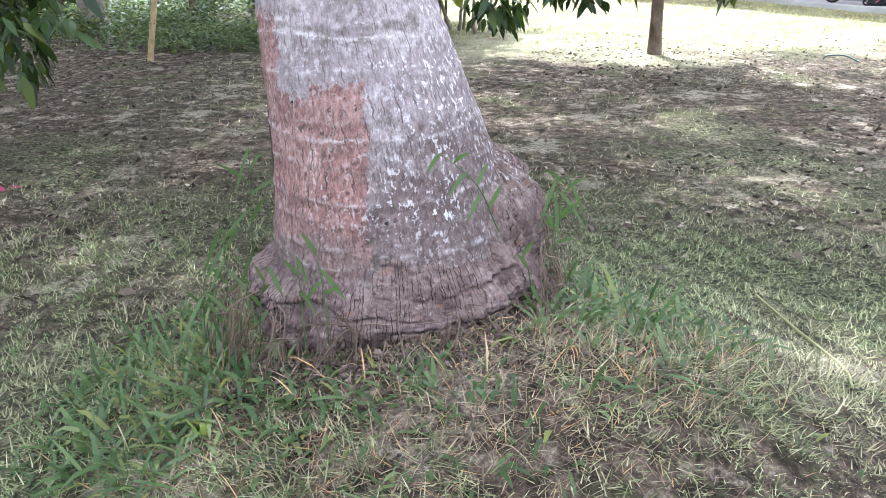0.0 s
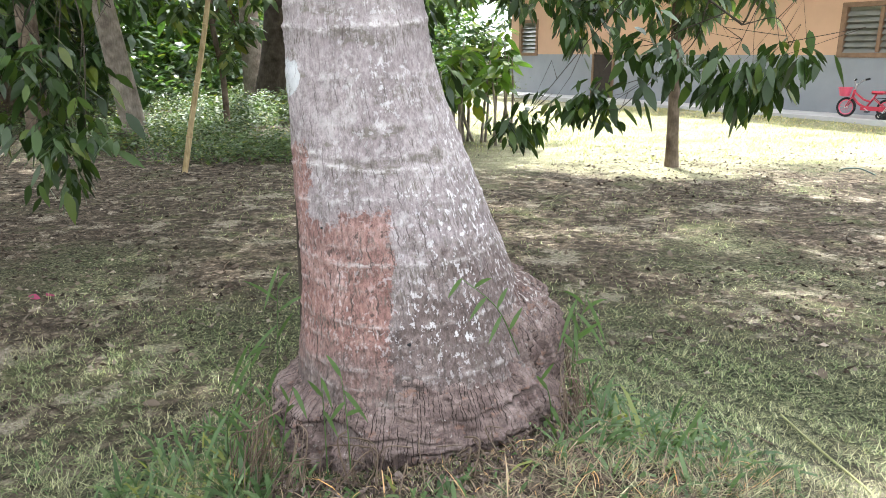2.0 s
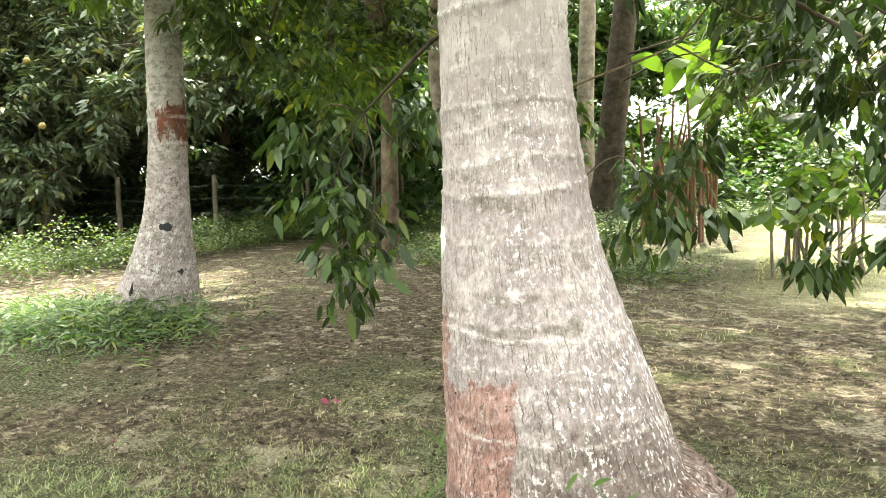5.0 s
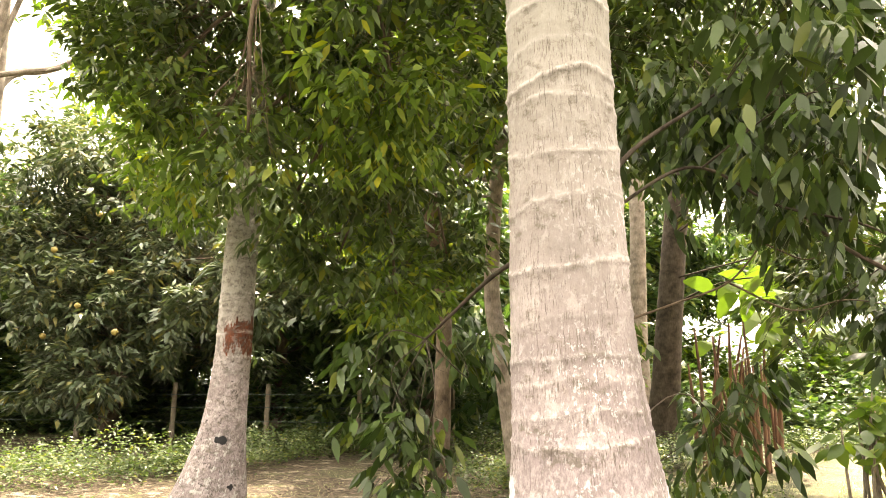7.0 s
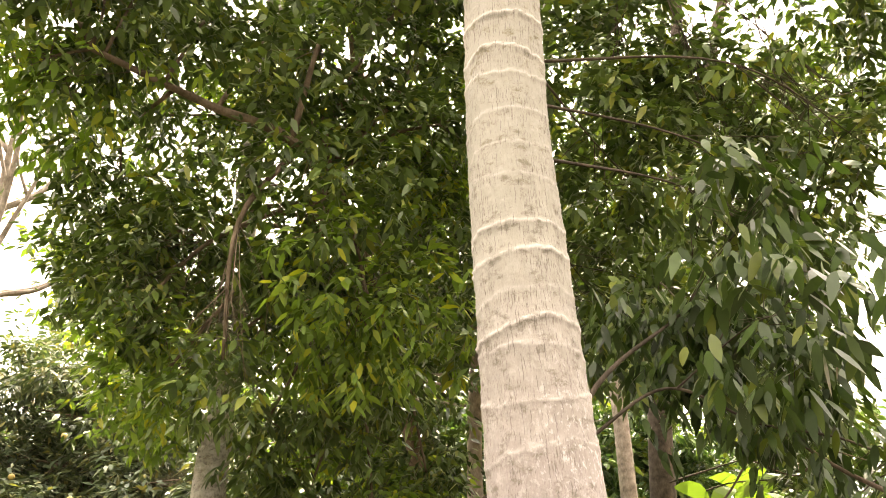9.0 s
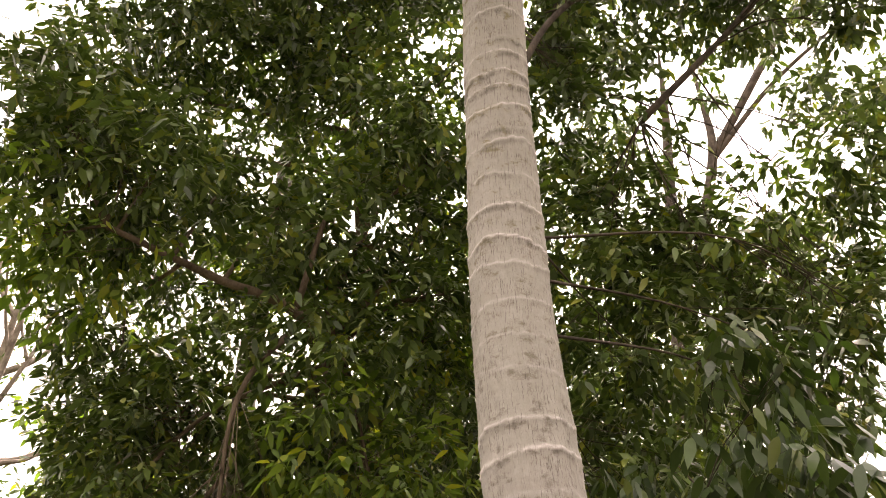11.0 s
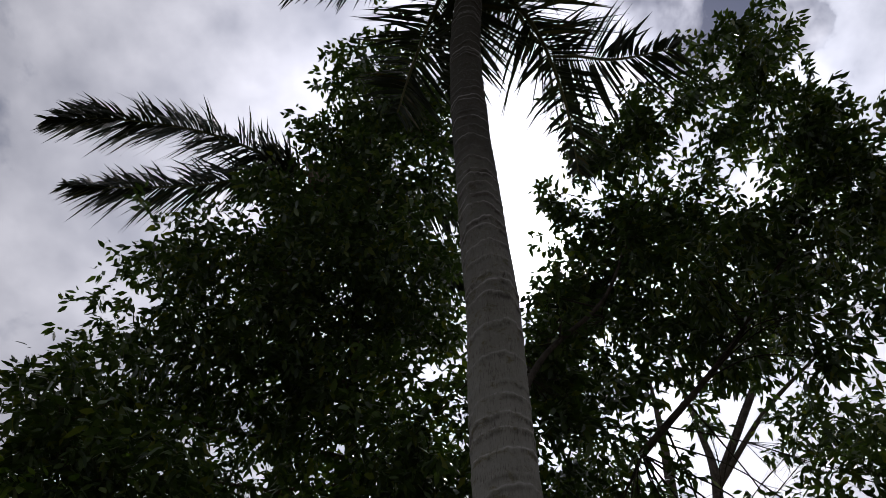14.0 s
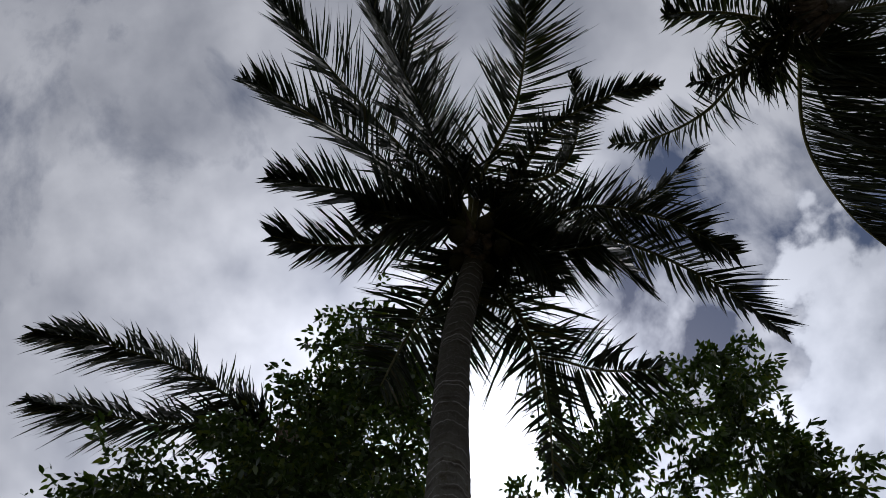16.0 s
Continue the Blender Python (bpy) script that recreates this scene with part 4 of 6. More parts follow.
def fibre_sheath(parent, at, seed, size=1.0):
    rng = np.random.RandomState(seed)
    paths = []
    for _ in range(60):
        a = rng.uniform(0, 6.28)
        r = rng.uniform(0.08, 0.22) * size
        h0, h1 = rng.uniform(-0.5, 0.0), rng.uniform(0.1, 0.45)
        b = a + rng.normal(0, 0.5)
        paths.append(np.concatenate([bend([(at[0] + 0.09 * math.cos(a), at[1] + 0.09 * math.sin(a), at[2] + h0),
                                           (at[0] + r * math.cos(a), at[1] + r * math.sin(a), at[2] + 0.5 * (h0 + h1)),
                                           (at[0] + 1.5 * r * math.cos(b), at[1] + 1.5 * r * math.sin(b), at[2] + h1)], 5), np.linspace(0.035, 0.008, 11)[:, None] * size], 1))
    part_data("fibre_sheath", data_mesh("fibre_sheath", *tube_data(paths, 5), M_husk, True), parent, "brown fibrous leaf bases")


fibre_sheath(palm, CROWN, 4)
for i in range(5):
    a = i * 1.26 + 0.3
    bm = bmesh.new()
    bmesh.ops.create_uvsphere(bm, u_segments=12, v_segments=8, radius=0.085)
    bmesh.ops.scale(bm, vec=(1, 1, 1.25), verts=bm.verts)
    bmesh.ops.translate(bm, vec=(CROWN[0] + 0.22 * math.cos(a), CROWN[1] + 0.22 * math.sin(a), CROWN[2] - 0.38 - 0.08 * (i % 2)), verts=bm.verts)
    part("coconut", bm, M_husk_dark, palm, smooth=True)

# a second palm with a cut band
AXIS2 = [(-0.10, 0, -0.1, 0.47), (-0.06, 0, 0.20, 0.395), (0.03, 0, 0.40, 0.332), (0.10, 0, 0.70, 0.256), (0.17, 0, 1.05, 0.195), (0.205, 0, 1.5, 0.167), (0.22, 0, 2.05, 0.156), (0.225, 0, 2.6, 0.149),
         (0.21, 0.05, 3.5, 0.14), (0.20, 0.1, 4.5, 0.132), (0.20, 0.1, 6.0, 0.122), (0.28, 0.1, 7.4, 0.115), (0.37, 0.05, 9.2, 0.11), (0.8, -0.5, 10.3, 0.108), (1.5, -1.6, 11.4, 0.105), (1.9, -2.2, 12.0, 0.10)]
palm2 = thing("coconut_palm", "leaning coconut palm with a red-brown cut band on its trunk", "palm tree", at=(-4.77, 3.2, 0.0))
part_data("trunk", lathe(AXIS2, 480, 48, 15, 0.11, 0.006, M_palm2), palm2, "pale ringed trunk with a cut band")
rng = np.random.RandomState(33)
P2 = (2.0, -2.3, 12.0)
for tx, ty, tz, lift in ((0.10, -4.98, 10.3, 0.10), (-0.14, -4.25, 10.05, 0.12), (4.3, -1.7, 11.0, 0.14), (3.2, 0.1, 11.2, 0.14), (1.4, 0.7, 11.2, 0.14), (-0.2, -0.1, 11.2, 0.14),
                         (4.0, -0.5, 11.1, 0.16), (0.4, -1.3, 10.8, 0.12), (2.3, -0.8, 10.2, 0.2)):
    frond(rng, palm2, P2, (tx, ty, tz), lift, 0.62, 230, wide=0.018, swept=0.35)
fibre_sheath(palm2, P2, 6)
# dark hollows in its bark
for hx, hy, hz, sx, sz, slant in ((0.290, -0.150, 0.885, 0.055, 0.05, 0.0), (0.350, -0.072, 0.485, 0.035, 0.03, 0.0), (0.041, -0.353, 0.31, 0.028, 0.085, 0.05), (0.27, -0.17, 0.62, 0.02, 0.02, 0.0)):
    bm = bmesh.new()
    bmesh.ops.create_icosphere(bm, subdivisions=3, radius=1.0)
    turn = Matrix.Rotation(math.atan2(hy, hx - 0.15) + math.pi / 2, 3, "Z")
    for v in bm.verts:
        v.co = turn @ Vector((v.co.x * sx + slant * v.co.z, v.co.y * 0.012, v.co.z * sz * (1 + 0.3 * math.sin(4 * v.co.x)))) + Vector((hx, hy, hz))
    part("hollow", bm, M_black, palm2, "dark hollow in the bark", True)

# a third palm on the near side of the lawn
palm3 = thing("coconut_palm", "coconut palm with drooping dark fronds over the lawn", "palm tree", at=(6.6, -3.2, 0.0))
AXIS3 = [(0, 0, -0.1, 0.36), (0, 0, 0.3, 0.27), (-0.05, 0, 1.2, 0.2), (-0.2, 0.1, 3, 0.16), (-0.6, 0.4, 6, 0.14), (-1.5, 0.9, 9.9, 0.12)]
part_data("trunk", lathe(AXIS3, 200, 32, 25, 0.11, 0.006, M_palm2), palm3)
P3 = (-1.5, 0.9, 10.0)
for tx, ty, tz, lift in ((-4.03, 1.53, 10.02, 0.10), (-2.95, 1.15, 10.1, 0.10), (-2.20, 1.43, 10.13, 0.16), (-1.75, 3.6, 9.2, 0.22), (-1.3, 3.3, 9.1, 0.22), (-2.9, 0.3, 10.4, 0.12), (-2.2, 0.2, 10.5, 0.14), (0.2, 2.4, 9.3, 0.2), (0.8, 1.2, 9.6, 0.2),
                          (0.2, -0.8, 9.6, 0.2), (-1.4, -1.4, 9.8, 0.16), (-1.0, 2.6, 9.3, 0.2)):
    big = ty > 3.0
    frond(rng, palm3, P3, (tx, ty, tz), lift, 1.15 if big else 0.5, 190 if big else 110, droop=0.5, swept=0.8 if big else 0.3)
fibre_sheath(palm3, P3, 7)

# ---------------------------------------------------------------- broad-leaved trees


def puff_points(rng, puff, dens):
    x, y, z, r = puff
    n = max(18, int(dens * r**1.6 * (0.6 + 0.4 * r)))
    # sprays of six twig ends, with gaps between them
    m = (n + 5) // 6
    d = unit(rng.normal(0, 1, (m, 3)))
    # uneven outline
    q = r * rng.uniform(0, 1, m) ** 0.45 * (1 + 0.35 * np.sin(3 * d[:, 0] + 5 * d[:, 1] + x * 7) * np.sin(4 * d[:, 2] + y * 5))
    spray = 0.06 + 0.10 * r
    pts = np.repeat(d * q[:, None], 6, 0)[:n] + rng.normal(0, spray, (n, 3)) * np.array([1, 1, 0.7])
    return np.array([x, y, z]) + pts * np.array([1, 1, 0.85]), np.repeat(d, 6, 0)[:n]


def nearest(line, p):
    return int(np.argmin(np.linalg.norm(line[:, :3] - p, axis=1) + 0.35 * np.clip(line[:, 2] - p[2], 0, None)))


def tree(name, label, category, stems, puffs, leaf, seed, length=0.19, dens=190, per=8, ratio=0.17, hang=0.4, wood=None, shape=LEAF, twig=0.0035, group="", limb_r=0.03, twigs_per=16, second=False, far=False):
    rng = np.random.RandomState(seed)
    wood = wood or M_bark
    lines = [bend(s, 10) for s in stems]
    root = lines[0][0]
    ob = thing(name, label, category, group)
    part_data("trunk", data_mesh("trunk", *tube_data([lines[0]], 12), wood, True), ob)
    for l in lines[1:]:
        part_data("limb", data_mesh("limb", *tube_data([l], 8), wood, True), ob)
    allpts = np.concatenate(lines)
    twigs, crown, young = [], [], []
    for i, p in enumerate(puffs):
        c = np.array(p[:3])
        k = allpts[nearest(allpts, c)]
        mid = 0.5 * (k[:3] + c) + rng.normal(0, 0.12, 3) + np.array([0, 0, 0.15])
        r0 = min(k[3] * 0.7, limb_r)
        l = bend([(*k[:3], r0), (*mid, 0.6 * r0), (*c, 0.35 * r0)], 3 if far else 6)
        part_data("limb", data_mesh("limb", *tube_data([l], 4 if far else 6), wood, True), ob)
        pts, out = puff_points(rng, p, dens)
        for q in pts[:: max(1, len(pts) // twigs_per)]:
            s = l[rng.randint(len(l) // 2, len(l))]
            m = 0.5 * (s[:3] + q) + rng.normal(0, 0.13, 3)
            twigs.append(np.array([(*s[:3], twig), (*m, twig * 0.7), (*q, twig * 0.35)]))
        # every third low puff gets a paler colour that imitates backlit leaves
        (young if second and i % 3 == 1 and p[2] < 7 else crown).append(rosettes(rng, pts, per, length, ratio, hang, out, shape))
    part_data("twig_mass", data_mesh("twig_mass", *tube_data(twigs, 3 if far else 4), wood, True), ob)
    part_data("crown", data_mesh("crown", *join(crown), leaf), ob)
    if young:
        part_data("foliage", data_mesh("foliage", *join(young), M_leaf_lime), ob, "leaves coloured lighter yellow-green, as if sun shone through")
    return ob


# leaf masses: x, y, z, radius
PUFF_RIGHT_LOWER = [
    (0.08, 3.05, 7.97, 0.70), (1.08, 3.46, 8.29, 0.80), (0.70, 5.95, 6.60, 0.60), (0.16, 5.90, 6.38, 0.70), (-0.42, 2.92, 5.30, 0.90),
    (-0.40, 3.00, 4.28, 0.90), (0.23, 3.52, 5.44, 0.45), (0.76, 3.64, 4.73, 0.45), (-0.83, 3.26, 3.51, 0.90), (-0.41, 2.84, 6.83, 0.80),
    (1.27, 3.34, 7.78, 0.60), (3.00, 3.34, 8.65, 1.00), (1.57, 3.27, 5.65, 0.70), (-1.70, 1.90, 6.52, 0.90),
]
PUFF_RIGHT_UPPER = [
    (-0.39, 3.38, 9.55, 0.38), (-0.85, 3.88, 9.12, 0.40), (0.12, 2.99, 9.84, 0.35), (0.13, 2.79, 8.78, 0.50), (-0.54, 3.55, 8.78, 0.42),
    (0.76, 2.87, 8.78, 0.90), (2.10, 3.30, 8.93, 1.00), (1.30, 1.81, 10.40, 0.70), (2.80, 1.66, 10.53, 0.60), (3.13, 2.41, 9.76, 0.80),
    (3.25, 2.82, 8.87, 0.80), (0.74, 2.49, 9.55, 0.50), (1.41, 2.76, 9.35, 0.80), (3.33, 1.57, 10.64, 0.50),
]
PUFF_GAP_LOWER = [
    (0.32, 1.90, 9.84, 0.32), (0.47, 2.38, 9.61, 0.42), (-0.17, 2.09, 8.00, 0.26), (-0.19, 2.26, 7.53, 0.34),
    (-0.35, 1.93, 6.88, 0.23), (0.12, 2.50, 8.60, 0.29), (-0.31, 2.12, 6.15, 0.28), (-0.34, 2.07, 6.83, 0.15),
    (-0.65, 3.05, 5.87, 0.25), (-0.29, 3.37, 5.57, 0.28), (0.19, 3.56, 5.39, 0.46), (0.65, 3.95, 5.36, 0.48),
    (1.28, 4.01, 5.57, 0.44), (1.22, 3.86, 4.88, 0.46), (-0.35, 3.22, 4.89, 0.42), (0.31, 3.42, 4.69, 0.42),
    (0.79, 3.26, 3.93, 0.39), (1.11, 3.13, 4.15, 0.30), (0.47, 3.12, 3.51, 0.32),
]
PUFF_GAP_UPPER = [
    (1.29, 2.19, 7.36, 0.33), (1.78, 2.61, 6.96, 0.35), (2.51, 2.59, 7.42, 0.38), (1.81, 2.93, 6.66, 0.30), (1.93, 2.17, 7.87, 0.35), (0.91, 2.19, 8.58, 0.31), (2.31, 2.73, 6.71, 0.33),
    (0.96, 1.77, 9.89, 0.35), (1.53, 1.67, 9.89, 0.39), (2.05, 1.60, 10.06, 0.36), (2.30, 1.99, 9.62, 0.39), (3.02, 1.89, 10.04, 0.37), (3.09, 2.22, 9.28, 0.39), (3.12, 2.58, 8.83, 0.38),
]
PUFF_RIGHT = PUFF_RIGHT_LOWER + PUFF_RIGHT_UPPER
PUFF_NEAR = [
    (0.47, 1.32, 3.07, 0.36), (0.63, 1.39, 2.67, 0.32), (0.08, 2.07, 2.79, 0.50), (0.39, 2.00, 2.42, 0.40), (-0.06, 2.22, 2.90, 0.60),
    (0.60, 1.60, 3.20, 0.36), (0.55, 1.16, 2.47, 0.40), (-0.11, 2.07, 2.73, 0.50), (0.36, 2.22, 2.38, 0.45),
]
PUFF_LEFT_LOWER = [
    (-3.23, 1.40, 7.91, 0.60), (-4.43, 1.40, 7.05, 0.60), (-2.38, 1.77, 5.52, 0.75), (-2.44, 1.96, 4.41, 1.00), (-2.22, 2.27, 3.48, 0.90),
    (-3.31, 0.75, 5.48, 1.00), (-3.47, 0.17, 5.64, 0.75), (-3.81, 0.50, 5.08, 0.70), (-4.06, 2.01, 4.29, 0.90), (-4.47, 0.71, 7.37, 0.85),
    (-2.38, 2.02, 7.43, 0.90), (-2.63, 2.17, 3.80, 0.60), (-4.11, 1.81, 3.66, 0.55),
]
PUFF_LEFT_UPPER = [
    (-4.12, 1.62, 8.26, 0.42), (-3.85, 2.15, 8.15, 0.42), (-4.29, 2.31, 7.76, 0.42), (-3.37, 2.36, 7.70, 0.42), (-3.02, 1.89, 6.14, 0.42), (-3.49, 1.49, 6.04, 0.42), (-2.47, 2.12, 6.35, 0.42), (-2.98, 2.17, 8.06, 0.42), (-2.59, 3.26, 8.14, 0.42),
    (-2.60, 1.51, 8.20, 0.65), (-1.96, 1.87, 8.88, 0.50), (-0.91, 1.16, 10.02, 0.42), (-1.22, 1.94, 9.64, 0.42), (-0.72, 0.61, 10.75, 0.40),
    (-1.64, 2.40, 9.30, 0.45), (-1.83, 0.74, 8.87, 1.10), (-2.90, 0.84, 8.38, 1.10), (-1.89, 1.81, 8.38, 1.00), (-3.76, 0.68, 7.93, 1.00),
    (-0.90, 0.01, 10.34, 0.80), (-1.53, 0.64, 10.05, 0.78), (-2.94, 0.80, 9.52, 0.72), (-3.75, 0.12, 8.84, 0.60),
]
PUFF_LEFT = PUFF_LEFT_LOWER + PUFF_LEFT_UPPER
PUFF_MID_LOWER = [
    (-2.85, 1.56, 2.96, 0.33), (-3.87, 2.02, 3.23, 0.45), (-3.41, 2.64, 2.87, 0.50), (-3.49, 3.35, 2.52, 0.55), (-3.10, 3.69, 2.19, 0.55),
    (-2.92, 2.96, 3.12, 0.55), (-2.94, 4.31, 2.64, 0.50), (-4.82, 2.55, 3.11, 0.50), (-5.26, 2.15, 4.35, 0.45), (-4.74, 3.73, 4.12, 0.90),
    (-3.84, 3.74, 4.26, 0.90), (-3.39, 4.34, 3.62, 0.90), (-5.77, 3.53, 3.79, 0.80), (-4.64, 4.83, 3.26, 0.80),
]
PUFF_MID_UPPER = [
    (-4.95, 2.12, 4.97, 0.65), (-4.80, 2.72, 5.58, 0.65), (-4.22, 2.65, 6.32, 0.50), (-4.66, 1.37, 5.12, 0.45), (-4.78, 2.24, 6.09, 0.70),
    (-4.12, 3.23, 6.71, 0.70), (-5.15, 1.51, 6.22, 0.50), (-4.58, 2.08, 4.47, 0.60), (-5.49, 2.60, 4.53, 0.80), (-2.44, 3.84, 4.58, 0.80),
    (-2.50, 3.40, 5.29, 0.90), (-2.42, 3.40, 5.28, 0.80), (-2.48, 3.80, 5.69, 0.80), (-4.74, 3.52, 4.55, 0.80), (-2.25, 3.14, 7.30, 0.70),
]
PUFF_MID = PUFF_MID_LOWER + PUFF_MID_UPPER
PUFF_BIG = [
    (2.75, 9.28, 14.37, 0.90), (0.86, 9.94, 13.96, 0.50), (3.21, 9.80, 12.36, 1.00), (-1.30, 8.38, 12.40, 0.70), (2.72, 9.86, 12.45, 0.80),
    (-1.05, 7.96, 15.51, 1.20), (-1.76, 8.34, 11.08, 1.30), (1.33, 9.04, 8.87, 1.00), (-1.22, 10.19, 6.53, 1.40), (-0.29, 9.82, 4.83, 1.40),
    (-2.07, 9.32, 7.89, 1.50), (-1.22, 10.20, 6.44, 1.50), (-0.66, 10.40, 4.44, 1.30), (0.27, 10.22, 3.01, 1.20), (-1.12, 10.60, 5.41, 1.40),
    (0.23, 10.63, 3.68, 1.20),
]
PUFF_LOW = [
    (-2.03, 1.84, 1.52, 0.27), (-1.70, 1.82, 1.07, 0.22), (-1.53, 1.66, 0.76, 0.17), (-1.79, 2.47, 1.66, 0.27), (-0.30, 2.60, 1.11, 0.25),
    (-0.03, 2.84, 1.50, 0.30), (0.99, 2.44, 1.45, 0.32), (0.60, 2.65, 0.80, 0.15),
    (1.02, 2.36, 0.92, 0.18), (1.44, 1.60, 1.22, 0.25), (1.64, 1.51, 1.25, 0.20), (1.27, 1.87, 1.18, 0.24),     (-0.10, 2.29, 1.15, 0.25), (-1.74, 1.85, 1.20, 0.24), (-1.66, 1.80, 0.88, 0.18),
]


tree("mango_tree", "mango tree with slender trunk and drooping dark leaves", "tree",
     [[(-0.385, 0.95, -0.1, 0.05), (-0.385, 0.95, 1.3, 0.038), (-0.40, 0.97, 2.6, 0.036), (-0.50, 1.15, 3.6, 0.034), (-0.55, 1.25, 5.0, 0.03), (-0.3, 1.6, 6.4, 0.026), (0.4, 2.3, 8.0, 0.02), (1.1, 2.4, 9.6, 0.012)],
      [(0.1, 2.7, 6.2, 0.035), (1.4, 3.1, 7.6, 0.025), (2.7, 3.0, 8.9, 0.012)]],
     PUFF_RIGHT + PUFF_GAP_LOWER + PUFF_GAP_UPPER, M_leaf, 41, 0.112, 330, ratio=0.215, hang=0.55, shape=LEAF_MID, limb_r=0.010, wood=M_bark_dark)
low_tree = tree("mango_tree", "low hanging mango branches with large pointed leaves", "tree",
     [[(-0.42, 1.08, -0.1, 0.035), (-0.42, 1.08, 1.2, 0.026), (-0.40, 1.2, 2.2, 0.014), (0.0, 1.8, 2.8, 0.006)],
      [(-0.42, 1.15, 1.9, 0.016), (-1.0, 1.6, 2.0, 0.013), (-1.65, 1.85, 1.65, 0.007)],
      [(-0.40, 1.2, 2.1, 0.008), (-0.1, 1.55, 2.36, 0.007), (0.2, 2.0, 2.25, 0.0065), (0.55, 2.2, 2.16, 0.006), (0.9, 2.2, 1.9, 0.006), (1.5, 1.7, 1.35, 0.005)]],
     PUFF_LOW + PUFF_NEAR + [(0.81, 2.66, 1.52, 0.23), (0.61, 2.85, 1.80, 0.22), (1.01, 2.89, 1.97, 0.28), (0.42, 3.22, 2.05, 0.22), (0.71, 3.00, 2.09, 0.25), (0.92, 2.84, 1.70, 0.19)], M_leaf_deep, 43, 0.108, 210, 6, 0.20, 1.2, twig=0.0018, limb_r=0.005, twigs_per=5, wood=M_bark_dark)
for pts in ([(-0.62, 2.16, 1.74, 0.008), (-0.38, 2.30, 1.84, 0.007), (-0.11, 2.42, 1.96, 0.006), (0.06, 2.49, 2.17, 0.006), (0.21, 2.54, 2.38, 0.005), (0.33, 2.58, 2.57, 0.004)],
            [(-0.11, 2.46, 1.96, 0.006), (0.17, 2.64, 1.82, 0.005), (0.43, 2.78, 1.88, 0.004), (0.69, 2.92, 1.84, 0.003)],
            [(-0.05, 2.51, 2.70, 0.007), (0.27, 2.44, 2.29, 0.009), (0.46, 2.28, 2.07, 0.010), (0.71, 2.11, 1.87, 0.012)],
            [(0.06, 2.55, 2.18, 0.005), (0.27, 2.65, 2.09, 0.004), (0.41, 2.70, 2.21, 0.004), (0.61, 2.78, 2.15, 0.003)]):
    part_data("limb", data_mesh("limb", *tube_data([bend(pts, 6)], 6), M_bark, True), low_tree)
tree("mango_tree", "broad-leaved tree with dense dark drooping foliage", "tree",
     [[(-5.15, 8.0, -0.1, 0.16), (-5.1, 8.0, 1.3, 0.13), (-5.1, 7.9, 3.0, 0.12), (-4.2, 5.4, 5.2, 0.10), (-3.1, 3.2, 6.8, 0.07), (-2.2, 1.6, 8.4, 0.045), (-1.6, 0.7, 9.9, 0.02)],
      [(-4.4, 5.8, 4.8, 0.07), (-3.0, 3.2, 4.6, 0.05), (-2.51, 1.75, 4.6, 0.042), (-2.9, 1.18, 4.78, 0.03), (-3.3, 0.5, 4.95, 0.02)]],
     PUFF_LEFT + PUFF_MID + [(-1.55, 3.3, 6.2, 0.7), (-1.35, 2.9, 6.6, 0.6), (-1.9, 3.6, 6.4, 0.7)] + [(-1.26, -0.21, 10.94, 0.37), (-0.77, -0.36, 11.25, 0.38), (-0.80, 0.30, 10.71, 0.37), (-1.83, 0.10, 10.54, 0.37), (-1.42, 0.42, 10.35, 0.39), (-2.49, 0.04, 9.48, 0.37), (-3.66, -0.04, 6.27, 0.41), (-4.02, 0.21, 5.81, 0.35), (-3.50, 0.42, 5.78, 0.34), (-1.86, 2.33, 5.65, 0.39), (-2.19, 2.20, 5.24, 0.37), (-2.56, 2.16, 4.97, 0.33), (-1.71, 2.25, 6.25, 0.25), (-1.71, 2.45, 4.95, 0.32)], M_leaf, 42, 0.108, 400, 7, ratio=0.215, hang=0.55, shape=LEAF_MID, second=True)
tree("forest_tree", "big forked tree with a thick trunk behind the lawn", "tree",
     [[(-3.3, 13.3, -0.1, 0.36), (-3.05, 13.3, 1.25, 0.29), (-2.9, 13.3, 2.8, 0.26), (-2.55, 13.3, 5.7, 0.23), (-1.8, 13.3, 8.6, 0.20), (-0.63, 13.3, 15.2, 0.14), (-0.25, 13.3, 17.4, 0.10), (0.1, 13.3, 20, 0.03)],
      [(-1.95, 13.3, 8.2, 0.15), (-0.75, 13.2, 11.6, 0.14), (0.47, 13.3, 14.97, 0.13), (0.7, 13.3, 17.0, 0.08), (0.85, 13.3, 20, 0.03)],
      [(0.47, 13.3, 14.97, 0.12), (2.3, 13.3, 17.3, 0.10), (3.4, 13.3, 18.7, 0.06), (4.6, 13.3, 20.5, 0.02)],
      [(0.47, 13.3, 14.9, 0.08), (2.5, 13.3, 16.7, 0.065), (4.75, 13.3, 18.0, 0.035), (6.6, 13.3, 19.0, 0.01)]],
     PUFF_BIG, M_leaf, 44, 0.22, 95, 7, 0.19, shape=LEAF_FEW, limb_r=0.022, wood=M_bark_dark)
tree("forest_tree", "pale straight tree beside the big forked one", "tree",
     [[(-3.75, 14.3, -0.1, 0.24), (-3.8, 14.3, 2.4, 0.19), (-3.75, 14.3, 5.0, 0.17), (-3.7, 14.2, 8.6, 0.13), (-3.4, 14, 13, 0.04)]],
     [(-3.8, 13.4, 10.5, 1.5), (-3.0, 14.0, 11.8, 1.5), (-4.8, 14.2, 12.2, 1.5), (-3.6, 13.6, 13.4, 1.4)], M_leaf, 45, 0.22, 60, 7, 0.21, wood=M_bark_pale)
